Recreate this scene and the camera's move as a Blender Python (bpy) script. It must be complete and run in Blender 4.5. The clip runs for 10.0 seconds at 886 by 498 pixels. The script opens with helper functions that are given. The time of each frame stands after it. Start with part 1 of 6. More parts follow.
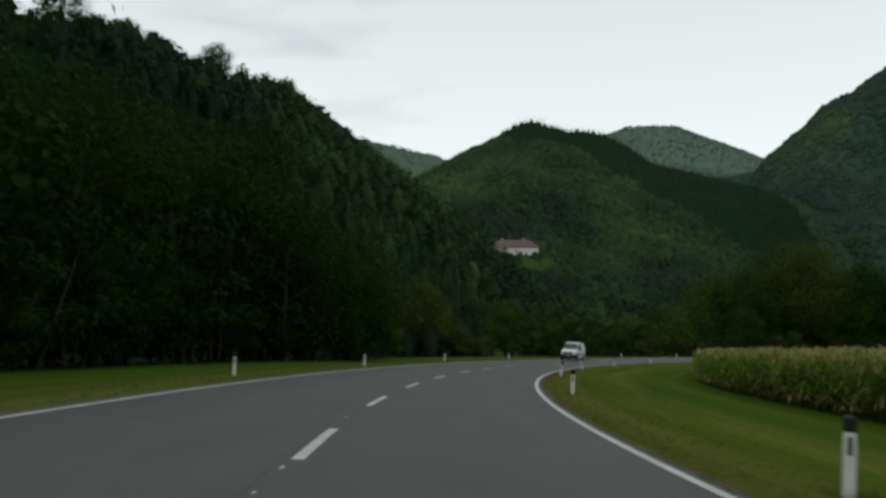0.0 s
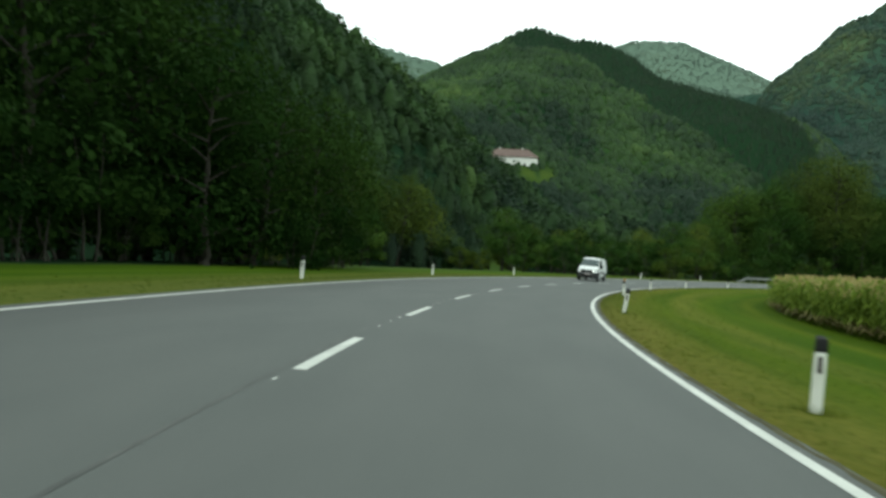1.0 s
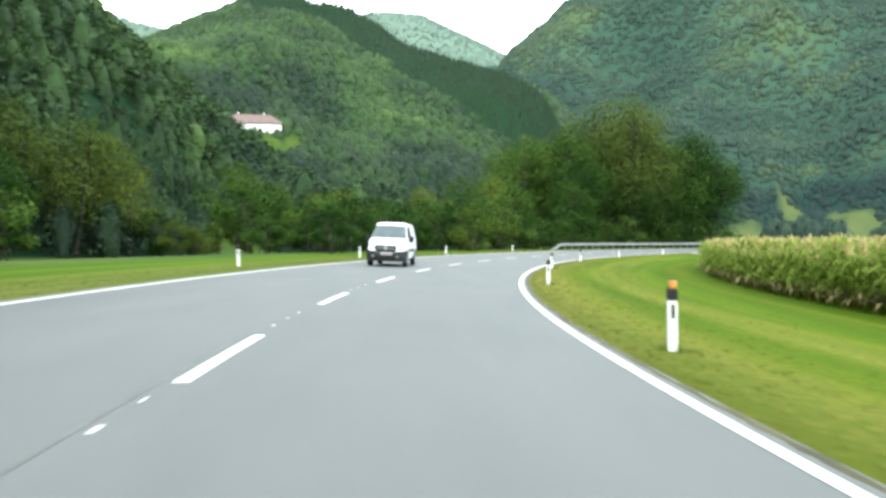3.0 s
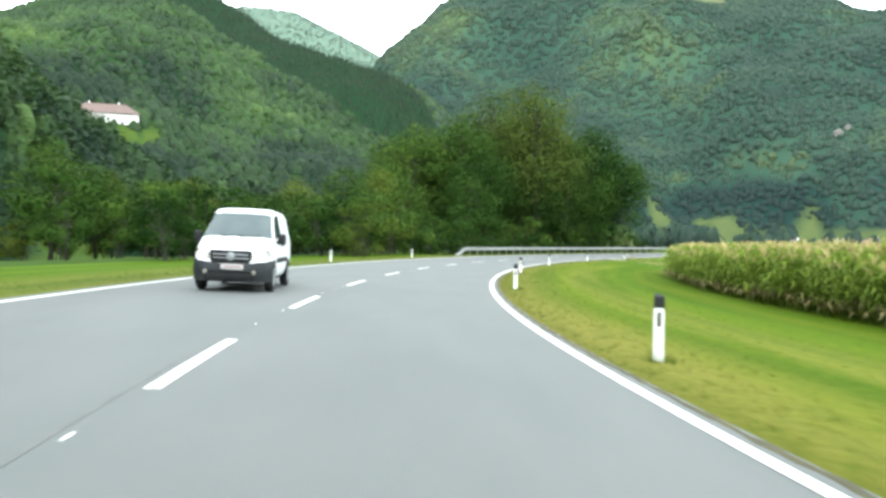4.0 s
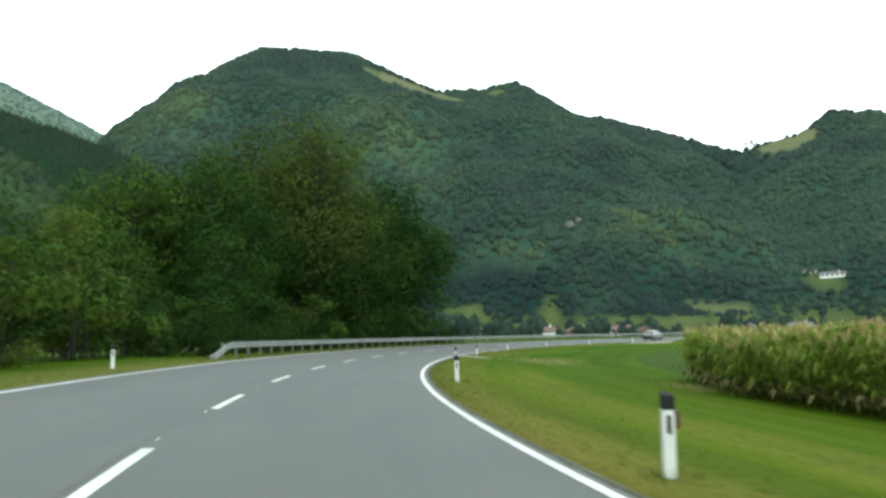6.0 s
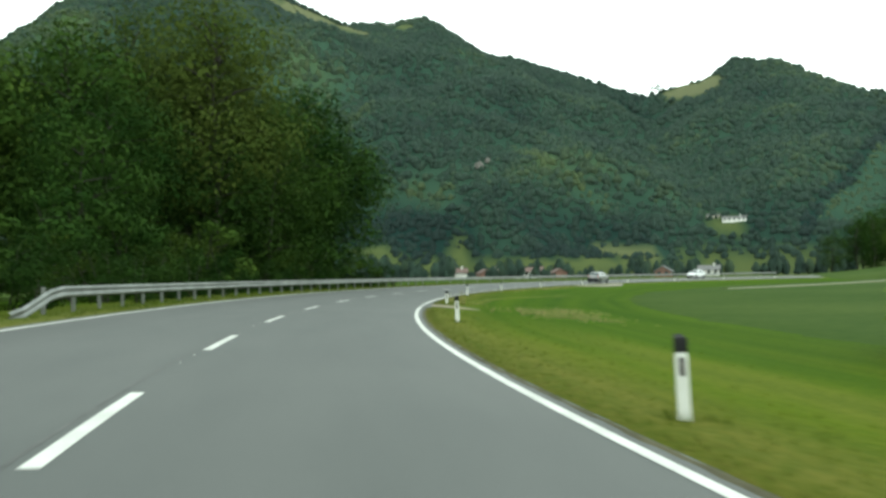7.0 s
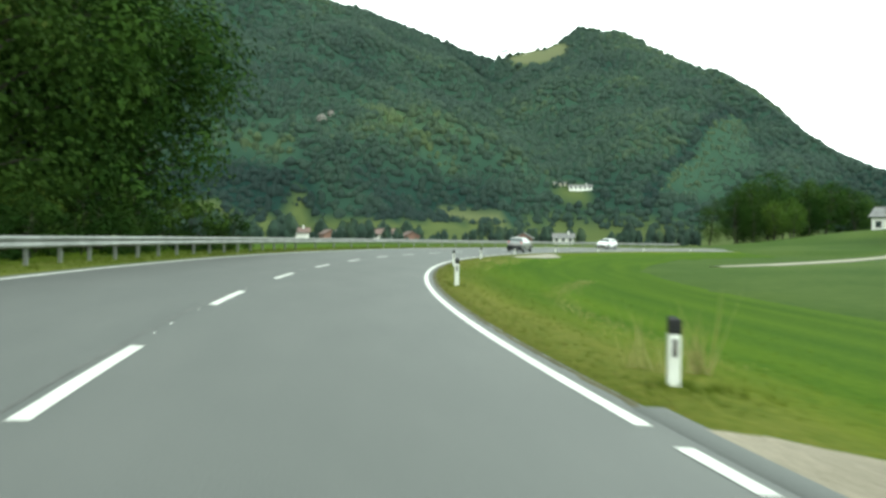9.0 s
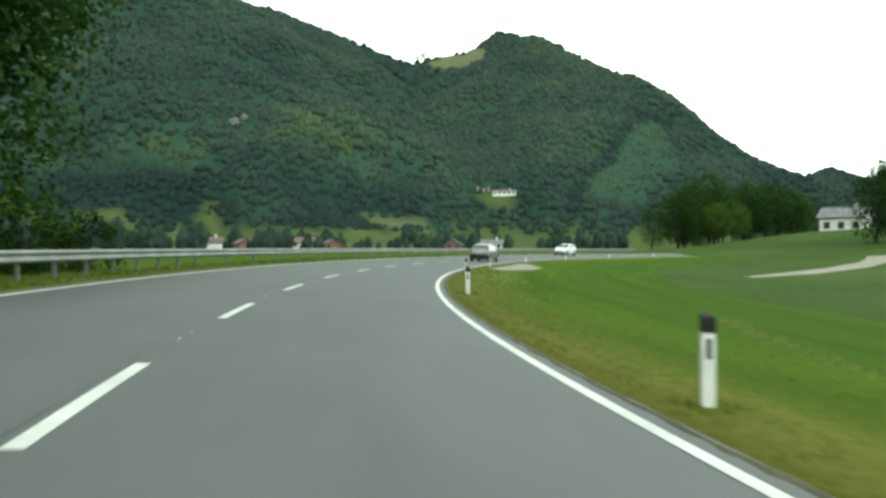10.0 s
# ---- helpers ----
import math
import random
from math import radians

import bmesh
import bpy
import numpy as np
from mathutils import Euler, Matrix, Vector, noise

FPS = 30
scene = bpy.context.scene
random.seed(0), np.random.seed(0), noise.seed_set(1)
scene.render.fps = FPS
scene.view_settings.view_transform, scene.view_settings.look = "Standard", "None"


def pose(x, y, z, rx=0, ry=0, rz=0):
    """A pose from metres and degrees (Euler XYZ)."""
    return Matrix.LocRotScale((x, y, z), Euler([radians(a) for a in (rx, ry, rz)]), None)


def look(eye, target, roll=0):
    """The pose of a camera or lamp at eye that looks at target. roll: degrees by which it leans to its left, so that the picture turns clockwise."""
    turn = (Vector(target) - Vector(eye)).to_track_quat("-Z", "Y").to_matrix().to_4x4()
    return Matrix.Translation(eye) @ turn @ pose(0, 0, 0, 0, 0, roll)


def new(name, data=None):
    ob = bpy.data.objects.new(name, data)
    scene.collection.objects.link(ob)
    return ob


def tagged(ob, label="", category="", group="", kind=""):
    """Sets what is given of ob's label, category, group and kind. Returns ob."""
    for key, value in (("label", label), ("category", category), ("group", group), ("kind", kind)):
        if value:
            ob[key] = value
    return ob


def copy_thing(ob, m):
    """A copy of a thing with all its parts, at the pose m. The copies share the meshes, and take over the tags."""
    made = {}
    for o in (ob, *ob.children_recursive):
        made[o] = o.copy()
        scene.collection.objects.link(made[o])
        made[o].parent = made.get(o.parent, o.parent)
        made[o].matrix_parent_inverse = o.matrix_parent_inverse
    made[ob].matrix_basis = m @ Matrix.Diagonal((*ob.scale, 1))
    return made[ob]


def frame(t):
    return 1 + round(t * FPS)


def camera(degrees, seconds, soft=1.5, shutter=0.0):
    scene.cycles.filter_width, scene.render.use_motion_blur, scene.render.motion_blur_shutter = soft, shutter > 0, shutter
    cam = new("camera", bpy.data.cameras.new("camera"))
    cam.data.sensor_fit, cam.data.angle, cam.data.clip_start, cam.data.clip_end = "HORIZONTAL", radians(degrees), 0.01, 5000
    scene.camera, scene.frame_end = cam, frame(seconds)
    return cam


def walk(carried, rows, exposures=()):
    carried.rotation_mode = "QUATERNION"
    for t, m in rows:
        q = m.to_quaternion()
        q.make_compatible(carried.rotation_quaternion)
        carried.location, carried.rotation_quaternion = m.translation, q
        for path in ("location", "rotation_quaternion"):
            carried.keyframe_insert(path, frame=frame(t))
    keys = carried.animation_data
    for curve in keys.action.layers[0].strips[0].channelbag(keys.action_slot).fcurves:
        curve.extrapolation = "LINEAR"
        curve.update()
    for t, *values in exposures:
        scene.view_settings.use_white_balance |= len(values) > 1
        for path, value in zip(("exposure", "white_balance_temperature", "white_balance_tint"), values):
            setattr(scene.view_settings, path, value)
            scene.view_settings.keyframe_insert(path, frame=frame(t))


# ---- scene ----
# the camera: behind the windscreen of a car in the right-hand lane of a bend
cam = camera(56.95, 10.0, soft=3.0, shutter=0.22)
ROWS = [
    (0.0, pose(1.09, 4.27, 1.165, 97.04, -0.31, -6.88)),
    (0.5, pose(2.04, 13.10, 1.149, 93.98, -2.31, -8.56)),
    (1.0, pose(3.32, 21.77, 1.139, 90.81, -3.01, -7.59)),
    (1.5, pose(4.78, 29.75, 1.136, 89.16, -1.50, -9.42)),
    (2.0, pose(6.78, 38.60, 1.135, 89.70, -1.19, -15.38)),
    (2.5, pose(9.02, 47.05, 1.138, 90.32, -0.92, -20.66)),
    (3.0, pose(11.72, 55.13, 1.137, 89.54, 0.12, -24.95)),
    (4.3, pose(20.66, 75.12, 1.139, 89.43, -0.16, -35.07)),
    (4.5, pose(22.47, 78.21, 1.136, 88.84, 0.05, -35.38)),
    (5.0, pose(26.99, 85.59, 1.137, 90.83, 0.46, -41.42)),
    (5.5, pose(31.67, 92.39, 1.140, 94.91, 0.84, -49.18)),
    (6.0, pose(36.65, 98.91, 1.145, 96.08, 1.02, -51.94)),
    (6.2, pose(38.80, 101.42, 1.145, 96.16, 1.31, -54.56)),
    (7.3, pose(52.18, 114.96, 1.145, 90.57, 0.00, -59.96)),
    (7.5, pose(54.76, 117.15, 1.143, 89.98, -0.61, -61.08)),
    (8.0, pose(60.97, 122.14, 1.141, 89.37, 0.39, -63.17)),
    (8.5, pose(67.82, 127.09, 1.142, 89.07, 0.38, -66.90)),
    (9.0, pose(74.90, 131.65, 1.142, 89.28, -1.09, -70.55)),
    (9.5, pose(82.36, 135.85, 1.141, 89.25, 0.17, -72.93)),
    (10.0, pose(89.92, 139.59, 1.142, 89.87, -0.28, -76.32)),
]
EXPOSURES = [(0.0, -1.52, 6250, 4), (0.5, -0.95, 6250, 0), (1.0, -0.29, 6250, -11), (1.5, 0.19, 6250, -13), (2.0, 0.80, 6050, 2), (2.5, 1.10, 6050, 2), (3.0, 1.28, 6050, 2), (4.5, 1.30, 6050, 2), (5.0, 1.32, 6050, 2), (5.5, 0.98, 6050, 2), (6.0, 0.22, 6050, -5), (6.2, 0.22, 6050, -5), (7.3, 0.13, 6350, -11), (7.5, 0.21, 6350, -11), (8.0, 0.59, 6350, -11), (8.5, 0.70, 6350, -11), (9.0, 0.54, 6350, -11), (10.0, 0.16, 6350, -11)]
walk(cam, ROWS, EXPOSURES)

# ---- light: bright, thin overcast, with a weak wide sun ----
SUN_AZ, SUN_EL = radians(215), radians(48)
world = bpy.data.worlds.new("world")
scene.world = world
world.use_nodes = True
wn, wl = world.node_tree.nodes, world.node_tree.links
wn.clear()
w_out = wn.new("ShaderNodeOutputWorld")
w_bg = wn.new("ShaderNodeBackground")
w_sky = wn.new("ShaderNodeTexSky")
w_sky.sky_type, w_sky.sun_disc = "NISHITA", False
w_sky.sun_elevation, w_sky.sun_rotation = SUN_EL, SUN_AZ
w_sky.air_density, w_sky.dust_density = 1.0, 2.0
w_co = wn.new("ShaderNodeTexCoord")
w_map = wn.new("ShaderNodeMapping")
w_map.inputs["Scale"].default_value = (1.2, 1.2, 4.5)
w_noise = wn.new("ShaderNodeTexNoise")
w_noise.inputs["Scale"].default_value, w_noise.inputs["Detail"].default_value = 2.2, 6.0
w_ramp = wn.new("ShaderNodeValToRGB")
w_ramp.color_ramp.elements[0].position, w_ramp.color_ramp.elements[1].position = 0.27, 0.50
w_ramp.color_ramp.elements[0].color = (0.6, 0.6, 0.6, 1)
w_mix = wn.new("ShaderNodeMix")
w_mix.data_type = "RGBA"
w_glow = wn.new("ShaderNodeMapRange")
w_glow.inputs["From Min"].default_value, w_glow.inputs["From Max"].default_value = 0.1, 0.75
w_glow.inputs["To Min"].default_value, w_glow.inputs["To Max"].default_value = 1.0, 0.0
w_cloud = wn.new("ShaderNodeMix")
w_cloud.data_type = "RGBA"
w_cloud.inputs["A"].default_value, w_cloud.inputs["B"].default_value = (12.0, 12.3, 12.6, 1), (27.0, 27.2, 27.4, 1)
wl.new(w_glow.outputs["Result"], w_cloud.inputs["Factor"])
wl.new(w_cloud.outputs["Result"], w_mix.inputs["B"])
wl.new(w_co.outputs["Generated"], w_map.inputs["Vector"])
wl.new(w_map.outputs["Vector"], w_noise.inputs["Vector"])
w_sep = wn.new("ShaderNodeSeparateXYZ")
w_low = wn.new("ShaderNodeMapRange")
w_low.inputs["From Min"].default_value, w_low.inputs["From Max"].default_value = 0.2, 0.9
w_low.inputs["To Min"].default_value, w_low.inputs["To Max"].default_value = 0.16, -0.1
w_sum = wn.new("ShaderNodeMath")
wl.new(w_co.outputs["Generated"], w_sep.inputs["Vector"])
wl.new(w_sep.outputs["Z"], w_low.inputs["Value"])
wl.new(w_sep.outputs["Z"], w_glow.inputs["Value"])
wl.new(w_noise.outputs["Fac"], w_sum.inputs[0])
wl.new(w_low.outputs["Result"], w_sum.inputs[1])
wl.new(w_sum.outputs["Value"], w_ramp.inputs["Fac"])
wl.new(w_ramp.outputs["Color"], w_mix.inputs["Factor"])
wl.new(w_sky.outputs["Color"], w_mix.inputs["A"])
wl.new(w_mix.outputs["Result"], w_bg.inputs["Color"])
w_bg.inputs["Strength"].default_value = 0.11
wl.new(w_bg.outputs["Background"], w_out.inputs["Surface"])
sun_data = bpy.data.lights.new("sun", "SUN")
sun_data.energy, sun_data.angle, sun_data.color = 0.9, radians(18), (1.0, 0.96, 0.9)
sun = new("sun", sun_data)
sun.matrix_world = look((0, 0, 60), (-math.sin(SUN_AZ) * math.cos(SUN_EL), -math.cos(SUN_AZ) * math.cos(SUN_EL), 60 - math.sin(SUN_EL)))

# ---- materials ----
def material(name, dark, light, scale=1.0, rough=0.85, detail=0.0, bump=0.0, bump_scale=40.0, metal=0.0, vary=0.0, island=0.0, spec=0.35, stretch=(1, 1, 1), space="Object"):
    """Two colours mixed by noise at two scales; vary: brightness by object, island: by loose piece."""
    m = bpy.data.materials.new(name)
    m.use_nodes = True
    n, l = m.node_tree.nodes, m.node_tree.links
    b = n["Principled BSDF"]
    b.inputs["Roughness"].default_value, b.inputs["Metallic"].default_value = rough, metal
    b.inputs["Specular IOR Level"].default_value = spec
    co = n.new("ShaderNodeTexCoord")
    mp = n.new("ShaderNodeMapping")
    mp.inputs["Scale"].default_value = stretch
    l.new(co.outputs[space], mp.inputs["Vector"])
    big, small = n.new("ShaderNodeTexNoise"), n.new("ShaderNodeTexNoise")
    big.inputs["Scale"].default_value, big.inputs["Detail"].default_value = scale, 5
    small.inputs["Scale"].default_value, small.inputs["Detail"].default_value = bump_scale, 3
    l.new(mp.outputs["Vector"], big.inputs["Vector"])
    l.new(co.outputs["Object"] if space == "UV" else mp.outputs["Vector"], small.inputs["Vector"])
    add = n.new("ShaderNodeMath")
    add.operation = "MULTIPLY_ADD"
    add.inputs[1].default_value = detail
    l.new(small.outputs["Fac"], add.inputs[0])
    l.new(big.outputs["Fac"], add.inputs[2])
    ramp = n.new("ShaderNodeMapRange")
    ramp.inputs["From Min"].default_value, ramp.inputs["From Max"].default_value = 0.3 + detail * 0.5, 0.7 + detail * 0.5
    l.new(add.outputs["Value"], ramp.inputs["Value"])
    mix = n.new("ShaderNodeMix")
    mix.data_type = "RGBA"
    mix.inputs["A"].default_value, mix.inputs["B"].default_value = (*dark, 1), (*light, 1)
    l.new(ramp.outputs["Result"], mix.inputs["Factor"])
    last = mix.outputs["Result"]
    for amount, node, socket in ((vary, "ShaderNodeObjectInfo", "Random"), (island, "ShaderNodeNewGeometry", "Random Per Island")):
        if amount:
            src, rng, hsv = n.new(node), n.new("ShaderNodeMapRange"), n.new("ShaderNodeHueSaturation")
            rng.inputs["To Min"].default_value, rng.inputs["To Max"].default_value = 1 - amount, 1 + amount
            hue = n.new("ShaderNodeMapRange")
            hue.inputs["To Min"].default_value, hue.inputs["To Max"].default_value = 0.5 + 0.035 * amount, 0.5 - 0.05 * amount
            l.new(src.outputs[socket], rng.inputs["Value"])
            l.new(src.outputs[socket], hue.inputs["Value"])
            l.new(rng.outputs["Result"], hsv.inputs["Value"])
            l.new(hue.outputs["Result"], hsv.inputs["Hue"])
            l.new(last, hsv.inputs["Color"])
            last = hsv.outputs["Color"]
    l.new(last, b.inputs["Base Color"])
    if bump:
        bp = n.new("ShaderNodeBump")
        bp.inputs["Strength"].default_value, bp.inputs["Distance"].default_value = bump, 0.02
        l.new(small.outputs["Fac"], bp.inputs["Height"])
        l.new(bp.outputs["Normal"], b.inputs["Normal"])
    return m


def leafy(m, amount=0.25):
    """Lets some light through leaves."""
    n, l = m.node_tree.nodes, m.node_tree.links
    b = n["Principled BSDF"]
    out = n["Material Output"]
    tr, mx = n.new("ShaderNodeBsdfTranslucent"), n.new("ShaderNodeMixShader")
    mx.inputs["Fac"].default_value = amount
    l.new(b.inputs["Base Color"].links[0].from_socket, tr.inputs["Color"])
    l.new(b.outputs["BSDF"], mx.inputs[1])
    l.new(tr.outputs["BSDF"], mx.inputs[2])
    l.new(mx.outputs["Shader"], out.inputs["Surface"])
    return m


M_ASPHALT = material("asphalt", (0.09, 0.095, 0.091), (0.106, 0.11, 0.105), 0.9, 0.8, 0.7, 0.3, 70, spec=0.4, stretch=(0.25, 1, 1), space="UV")
M_PAINT = material("road_paint", (0.5, 0.5, 0.465), (0.7, 0.695, 0.65), 1.6, 0.6, 0.6, 0.1, 60)
M_SEAM = material("bitumen_seam", (0.06, 0.062, 0.06), (0.11, 0.11, 0.105), 2.0, 0.7, 0.4)
M_BLADE = leafy(material("grass_blades", (0.06, 0.1, 0.009), (0.115, 0.145, 0.02), 0.5, 0.8, 0.3, island=0.2, spec=0.1), 0.5)
M_DRYGRASS = leafy(material("dry_grass", (0.24, 0.235, 0.08), (0.36, 0.33, 0.14), 1.0, 0.85, 0.3, island=0.2), 0.5)
M_GRAVEL = material("pale_gravel", (0.19, 0.17, 0.135), (0.31, 0.28, 0.23), 0.8, 0.95, 0.8, 0.6, 25)
M_EARTH = material("earthy_gravel", (0.17, 0.145, 0.105), (0.29, 0.25, 0.19), 0.8, 0.95, 0.8, 0.6, 25)
M_EDGE = material("soil_edge", (0.04, 0.038, 0.018), (0.08, 0.072, 0.035), 1.2, 0.95, 0.6, 0.6, 12)
M_BARK = material("bark", (0.022, 0.02, 0.015), (0.058, 0.052, 0.04), 3.0, 0.95, 0.5, 0.8, 14, stretch=(1, 1, 0.25))
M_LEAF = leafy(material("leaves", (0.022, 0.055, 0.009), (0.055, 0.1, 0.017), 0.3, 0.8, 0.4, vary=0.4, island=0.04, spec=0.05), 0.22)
M_LEAF_YELLOW = leafy(material("yellowish_leaves", (0.05, 0.082, 0.012), (0.11, 0.148, 0.026), 0.35, 0.8, 0.4, vary=0.35, island=0.04, spec=0.05), 0.35)
M_LEAF_OLIVE = leafy(material("olive_leaves", (0.04, 0.068, 0.012), (0.082, 0.112, 0.024), 0.35, 0.8, 0.4, vary=0.2, island=0.04, spec=0.05), 0.35)
# darker copy of the leaves: the wood's shade is put into the colour
M_LEAF_SHADED = leafy(material("shaded_leaves", (0.013, 0.033, 0.006), (0.032, 0.066, 0.012), 0.35, 0.8, 0.4, vary=0.3, island=0.04, spec=0.04), 0.35)
M_NEEDLE = leafy(material("needles", (0.014, 0.034, 0.014), (0.035, 0.062, 0.022), 0.4, 0.7, 0.4, vary=0.25, island=0.25), 0.1)
M_CORN = leafy(material("corn_leaves", (0.12, 0.185, 0.02), (0.23, 0.3, 0.055), 0.8, 0.75, 0.3, island=0.25, spec=0.08), 0.5)
M_TASSEL = leafy(material("corn_tassels", (0.33, 0.265, 0.1), (0.48, 0.4, 0.18), 1.0, 0.8, 0.3, island=0.25))
M_HUSK = leafy(material("withered_maize_leaves", (0.13, 0.12, 0.035), (0.26, 0.22, 0.09), 1.0, 0.85, 0.3, island=0.3))
M_STEEL = material("galvanised_steel", (0.17, 0.178, 0.168), (0.28, 0.29, 0.275), 1.5, 0.55, 0.5, metal=0.4)
M_POSTWHITE = material("white_plastic", (0.68, 0.68, 0.64), (0.8, 0.8, 0.77), 4.0, 0.5, 0.5)
M_BLACK = material("black_plastic", (0.01, 0.01, 0.011), (0.022, 0.022, 0.022), 6.0, 0.6, 0.3, spec=0.15)
M_REFLECT = material("amber_reflector", (0.018, 0.013, 0.012), (0.04, 0.024, 0.02), 20.0, 0.45, 0.3)
M_WHITE_PAINT = material("white_car_paint", (0.78, 0.79, 0.79), (0.83, 0.83, 0.83), 2.0, 0.28, 0.1, spec=0.5)
M_SILVER_PAINT = material("silver_car_paint", (0.26, 0.26, 0.255), (0.33, 0.33, 0.325), 2.0, 0.3, 0.1, metal=0.5, spec=0.5)
M_GREY_PLASTIC = material("grey_plastic", (0.014, 0.016, 0.018), (0.027, 0.029, 0.031), 5.0, 0.6, 0.4, spec=0.2)
M_GLASS = material("tinted_glass", (0.03, 0.045, 0.045), (0.05, 0.065, 0.065), 1.0, 0.06, 0.0, spec=1.0)
M_SCREEN = material("windscreen_glass", (0.04, 0.06, 0.06), (0.07, 0.09, 0.09), 1.0, 0.08, 0.0, spec=0.5)
M_SCREEN.node_tree.nodes["Principled BSDF"].inputs["IOR"].default_value = 1.65
M_LAMP = material("lamp_glass", (0.2, 0.185, 0.16), (0.34, 0.31, 0.27), 8.0, 0.14, 0.3, spec=0.4)
M_DARKRED = material("dark_red_plastic", (0.05, 0.012, 0.012), (0.09, 0.025, 0.022), 10.0, 0.4, 0.3)
M_AMBER = material("amber_plastic", (0.5, 0.2, 0.04), (0.62, 0.28, 0.07), 10.0, 0.35, 0.3)
M_EDGEGRASS = leafy(material("worn_grass", (0.09, 0.09, 0.022), (0.18, 0.155, 0.055), 1.5, 0.85, 0.3, island=0.3, spec=0.05), 0.45)
M_TAIL = material("red_lamp_glass", (0.35, 0.015, 0.012), (0.5, 0.03, 0.02), 8.0, 0.15, 0.3, spec=0.7)
M_TYRE = material("tyre_rubber", (0.015, 0.015, 0.015), (0.035, 0.035, 0.034), 8.0, 0.85, 0.4)
M_RIM = material("wheel_rim", (0.3, 0.31, 0.32), (0.45, 0.46, 0.47), 6.0, 0.35, 0.3, metal=0.7)
M_PLATE = material("plate", (0.4, 0.36, 0.35), (0.46, 0.43, 0.42), 10.0, 0.5, 0.3)
M_PLATEBAR = material("plate_lettering", (0.22, 0.16, 0.16), (0.3, 0.22, 0.22), 10.0, 0.6, 0.2)
M_CHROME = material("chrome", (0.6, 0.6, 0.6), (0.75, 0.75, 0.75), 4.0, 0.12, 0.1, metal=1.0)
M_RENDER = material("white_render", (0.66, 0.65, 0.61), (0.78, 0.77, 0.73), 0.6, 0.9, 0.4, 0.3, 20)
M_CREAM = material("cream_render", (0.55, 0.5, 0.4), (0.66, 0.61, 0.5), 0.6, 0.9, 0.4, 0.3, 20)
M_REDWALL = material("red_boards", (0.17, 0.095, 0.075), (0.24, 0.14, 0.11), 0.8, 0.85, 0.4, 0.3, 12)
M_REDROOF = material("red_brown_tiles", (0.125, 0.085, 0.075), (0.185, 0.13, 0.115), 0.7, 0.85, 0.6, 0.6, 6)
M_GREYROOF = material("grey_tiles", (0.12, 0.12, 0.12), (0.22, 0.215, 0.21), 0.7, 0.85, 0.6, 0.6, 6)
M_DARKWOOD = material("dark_wood", (0.06, 0.04, 0.03), (0.13, 0.09, 0.06), 1.5, 0.8, 0.5)
M_ROCK = material("pale_rock", (0.1, 0.095, 0.085), (0.2, 0.19, 0.175), 0.15, 0.95, 0.6, 0.8, 1.2)

def mown(m, bands, later=None, turn=(128, 160)):
    """Swathes along the road: bands of cut, drier or lusher grass by the distance from the centre line, with ragged edges; other bands further along the road."""
    n, l = m.node_tree.nodes, m.node_tree.links
    b = n["Principled BSDF"]
    old = b.inputs["Base Color"].links[0].from_socket
    co, sep, mp, ns = n.new("ShaderNodeTexCoord"), n.new("ShaderNodeSeparateXYZ"), n.new("ShaderNodeMapping"), n.new("ShaderNodeTexNoise")
    l.new(co.outputs["UV"], sep.inputs["Vector"])
    l.new(co.outputs["UV"], mp.inputs["Vector"])
    mp.inputs["Scale"].default_value = (0.09, 0.5, 1)
    ns.inputs["Scale"].default_value, ns.inputs["Detail"].default_value, ns.inputs["Roughness"].default_value = 1.0, 6, 0.7
    l.new(mp.outputs["Vector"], ns.inputs["Vector"])
    away, rag, rg, rp, mx = n.new("ShaderNodeMath"), n.new("ShaderNodeMath"), n.new("ShaderNodeMapRange"), n.new("ShaderNodeValToRGB"), n.new("ShaderNodeMix")
    away.operation, rag.operation, rag.inputs[1].default_value = "ABSOLUTE", "MULTIPLY_ADD", 2.4
    l.new(sep.outputs["Y"], away.inputs[0])
    l.new(ns.outputs["Fac"], rag.inputs[0])
    l.new(away.outputs["Value"], rag.inputs[2])
    rg.inputs["From Min"].default_value, rg.inputs["From Max"].default_value = 5.2, 19.2
    l.new(rag.outputs["Value"], rg.inputs["Value"])
    def fill(ramp, rows):
        els = ramp.color_ramp.elements
        for i, (d, c) in enumerate(rows):
            e = els[i] if i < 2 else els.new(1.0)
            e.position, e.color = (d - 4.0) / 14.0, (*c, 1)
        l.new(rg.outputs["Result"], ramp.inputs["Fac"])
        return ramp.outputs["Color"]
    colour = fill(rp, bands)
    if later:
        along, both = n.new("ShaderNodeMapRange"), n.new("ShaderNodeMix")
        along.inputs["From Min"].default_value, along.inputs["From Max"].default_value = turn
        both.data_type = "RGBA"
        l.new(sep.outputs["X"], along.inputs["Value"])
        l.new(along.outputs["Result"], both.inputs["Factor"])
        l.new(colour, both.inputs["A"])
        l.new(fill(n.new("ShaderNodeValToRGB"), later), both.inputs["B"])
        colour = both.outputs["Result"]
    mx.data_type, mx.blend_type = "RGBA", "MULTIPLY"
    mx.inputs["Factor"].default_value = 1.0
    l.new(old, mx.inputs["A"])
    l.new(colour, mx.inputs["B"])
    l.new(mx.outputs["Result"], b.inputs["Base Color"])
    return m


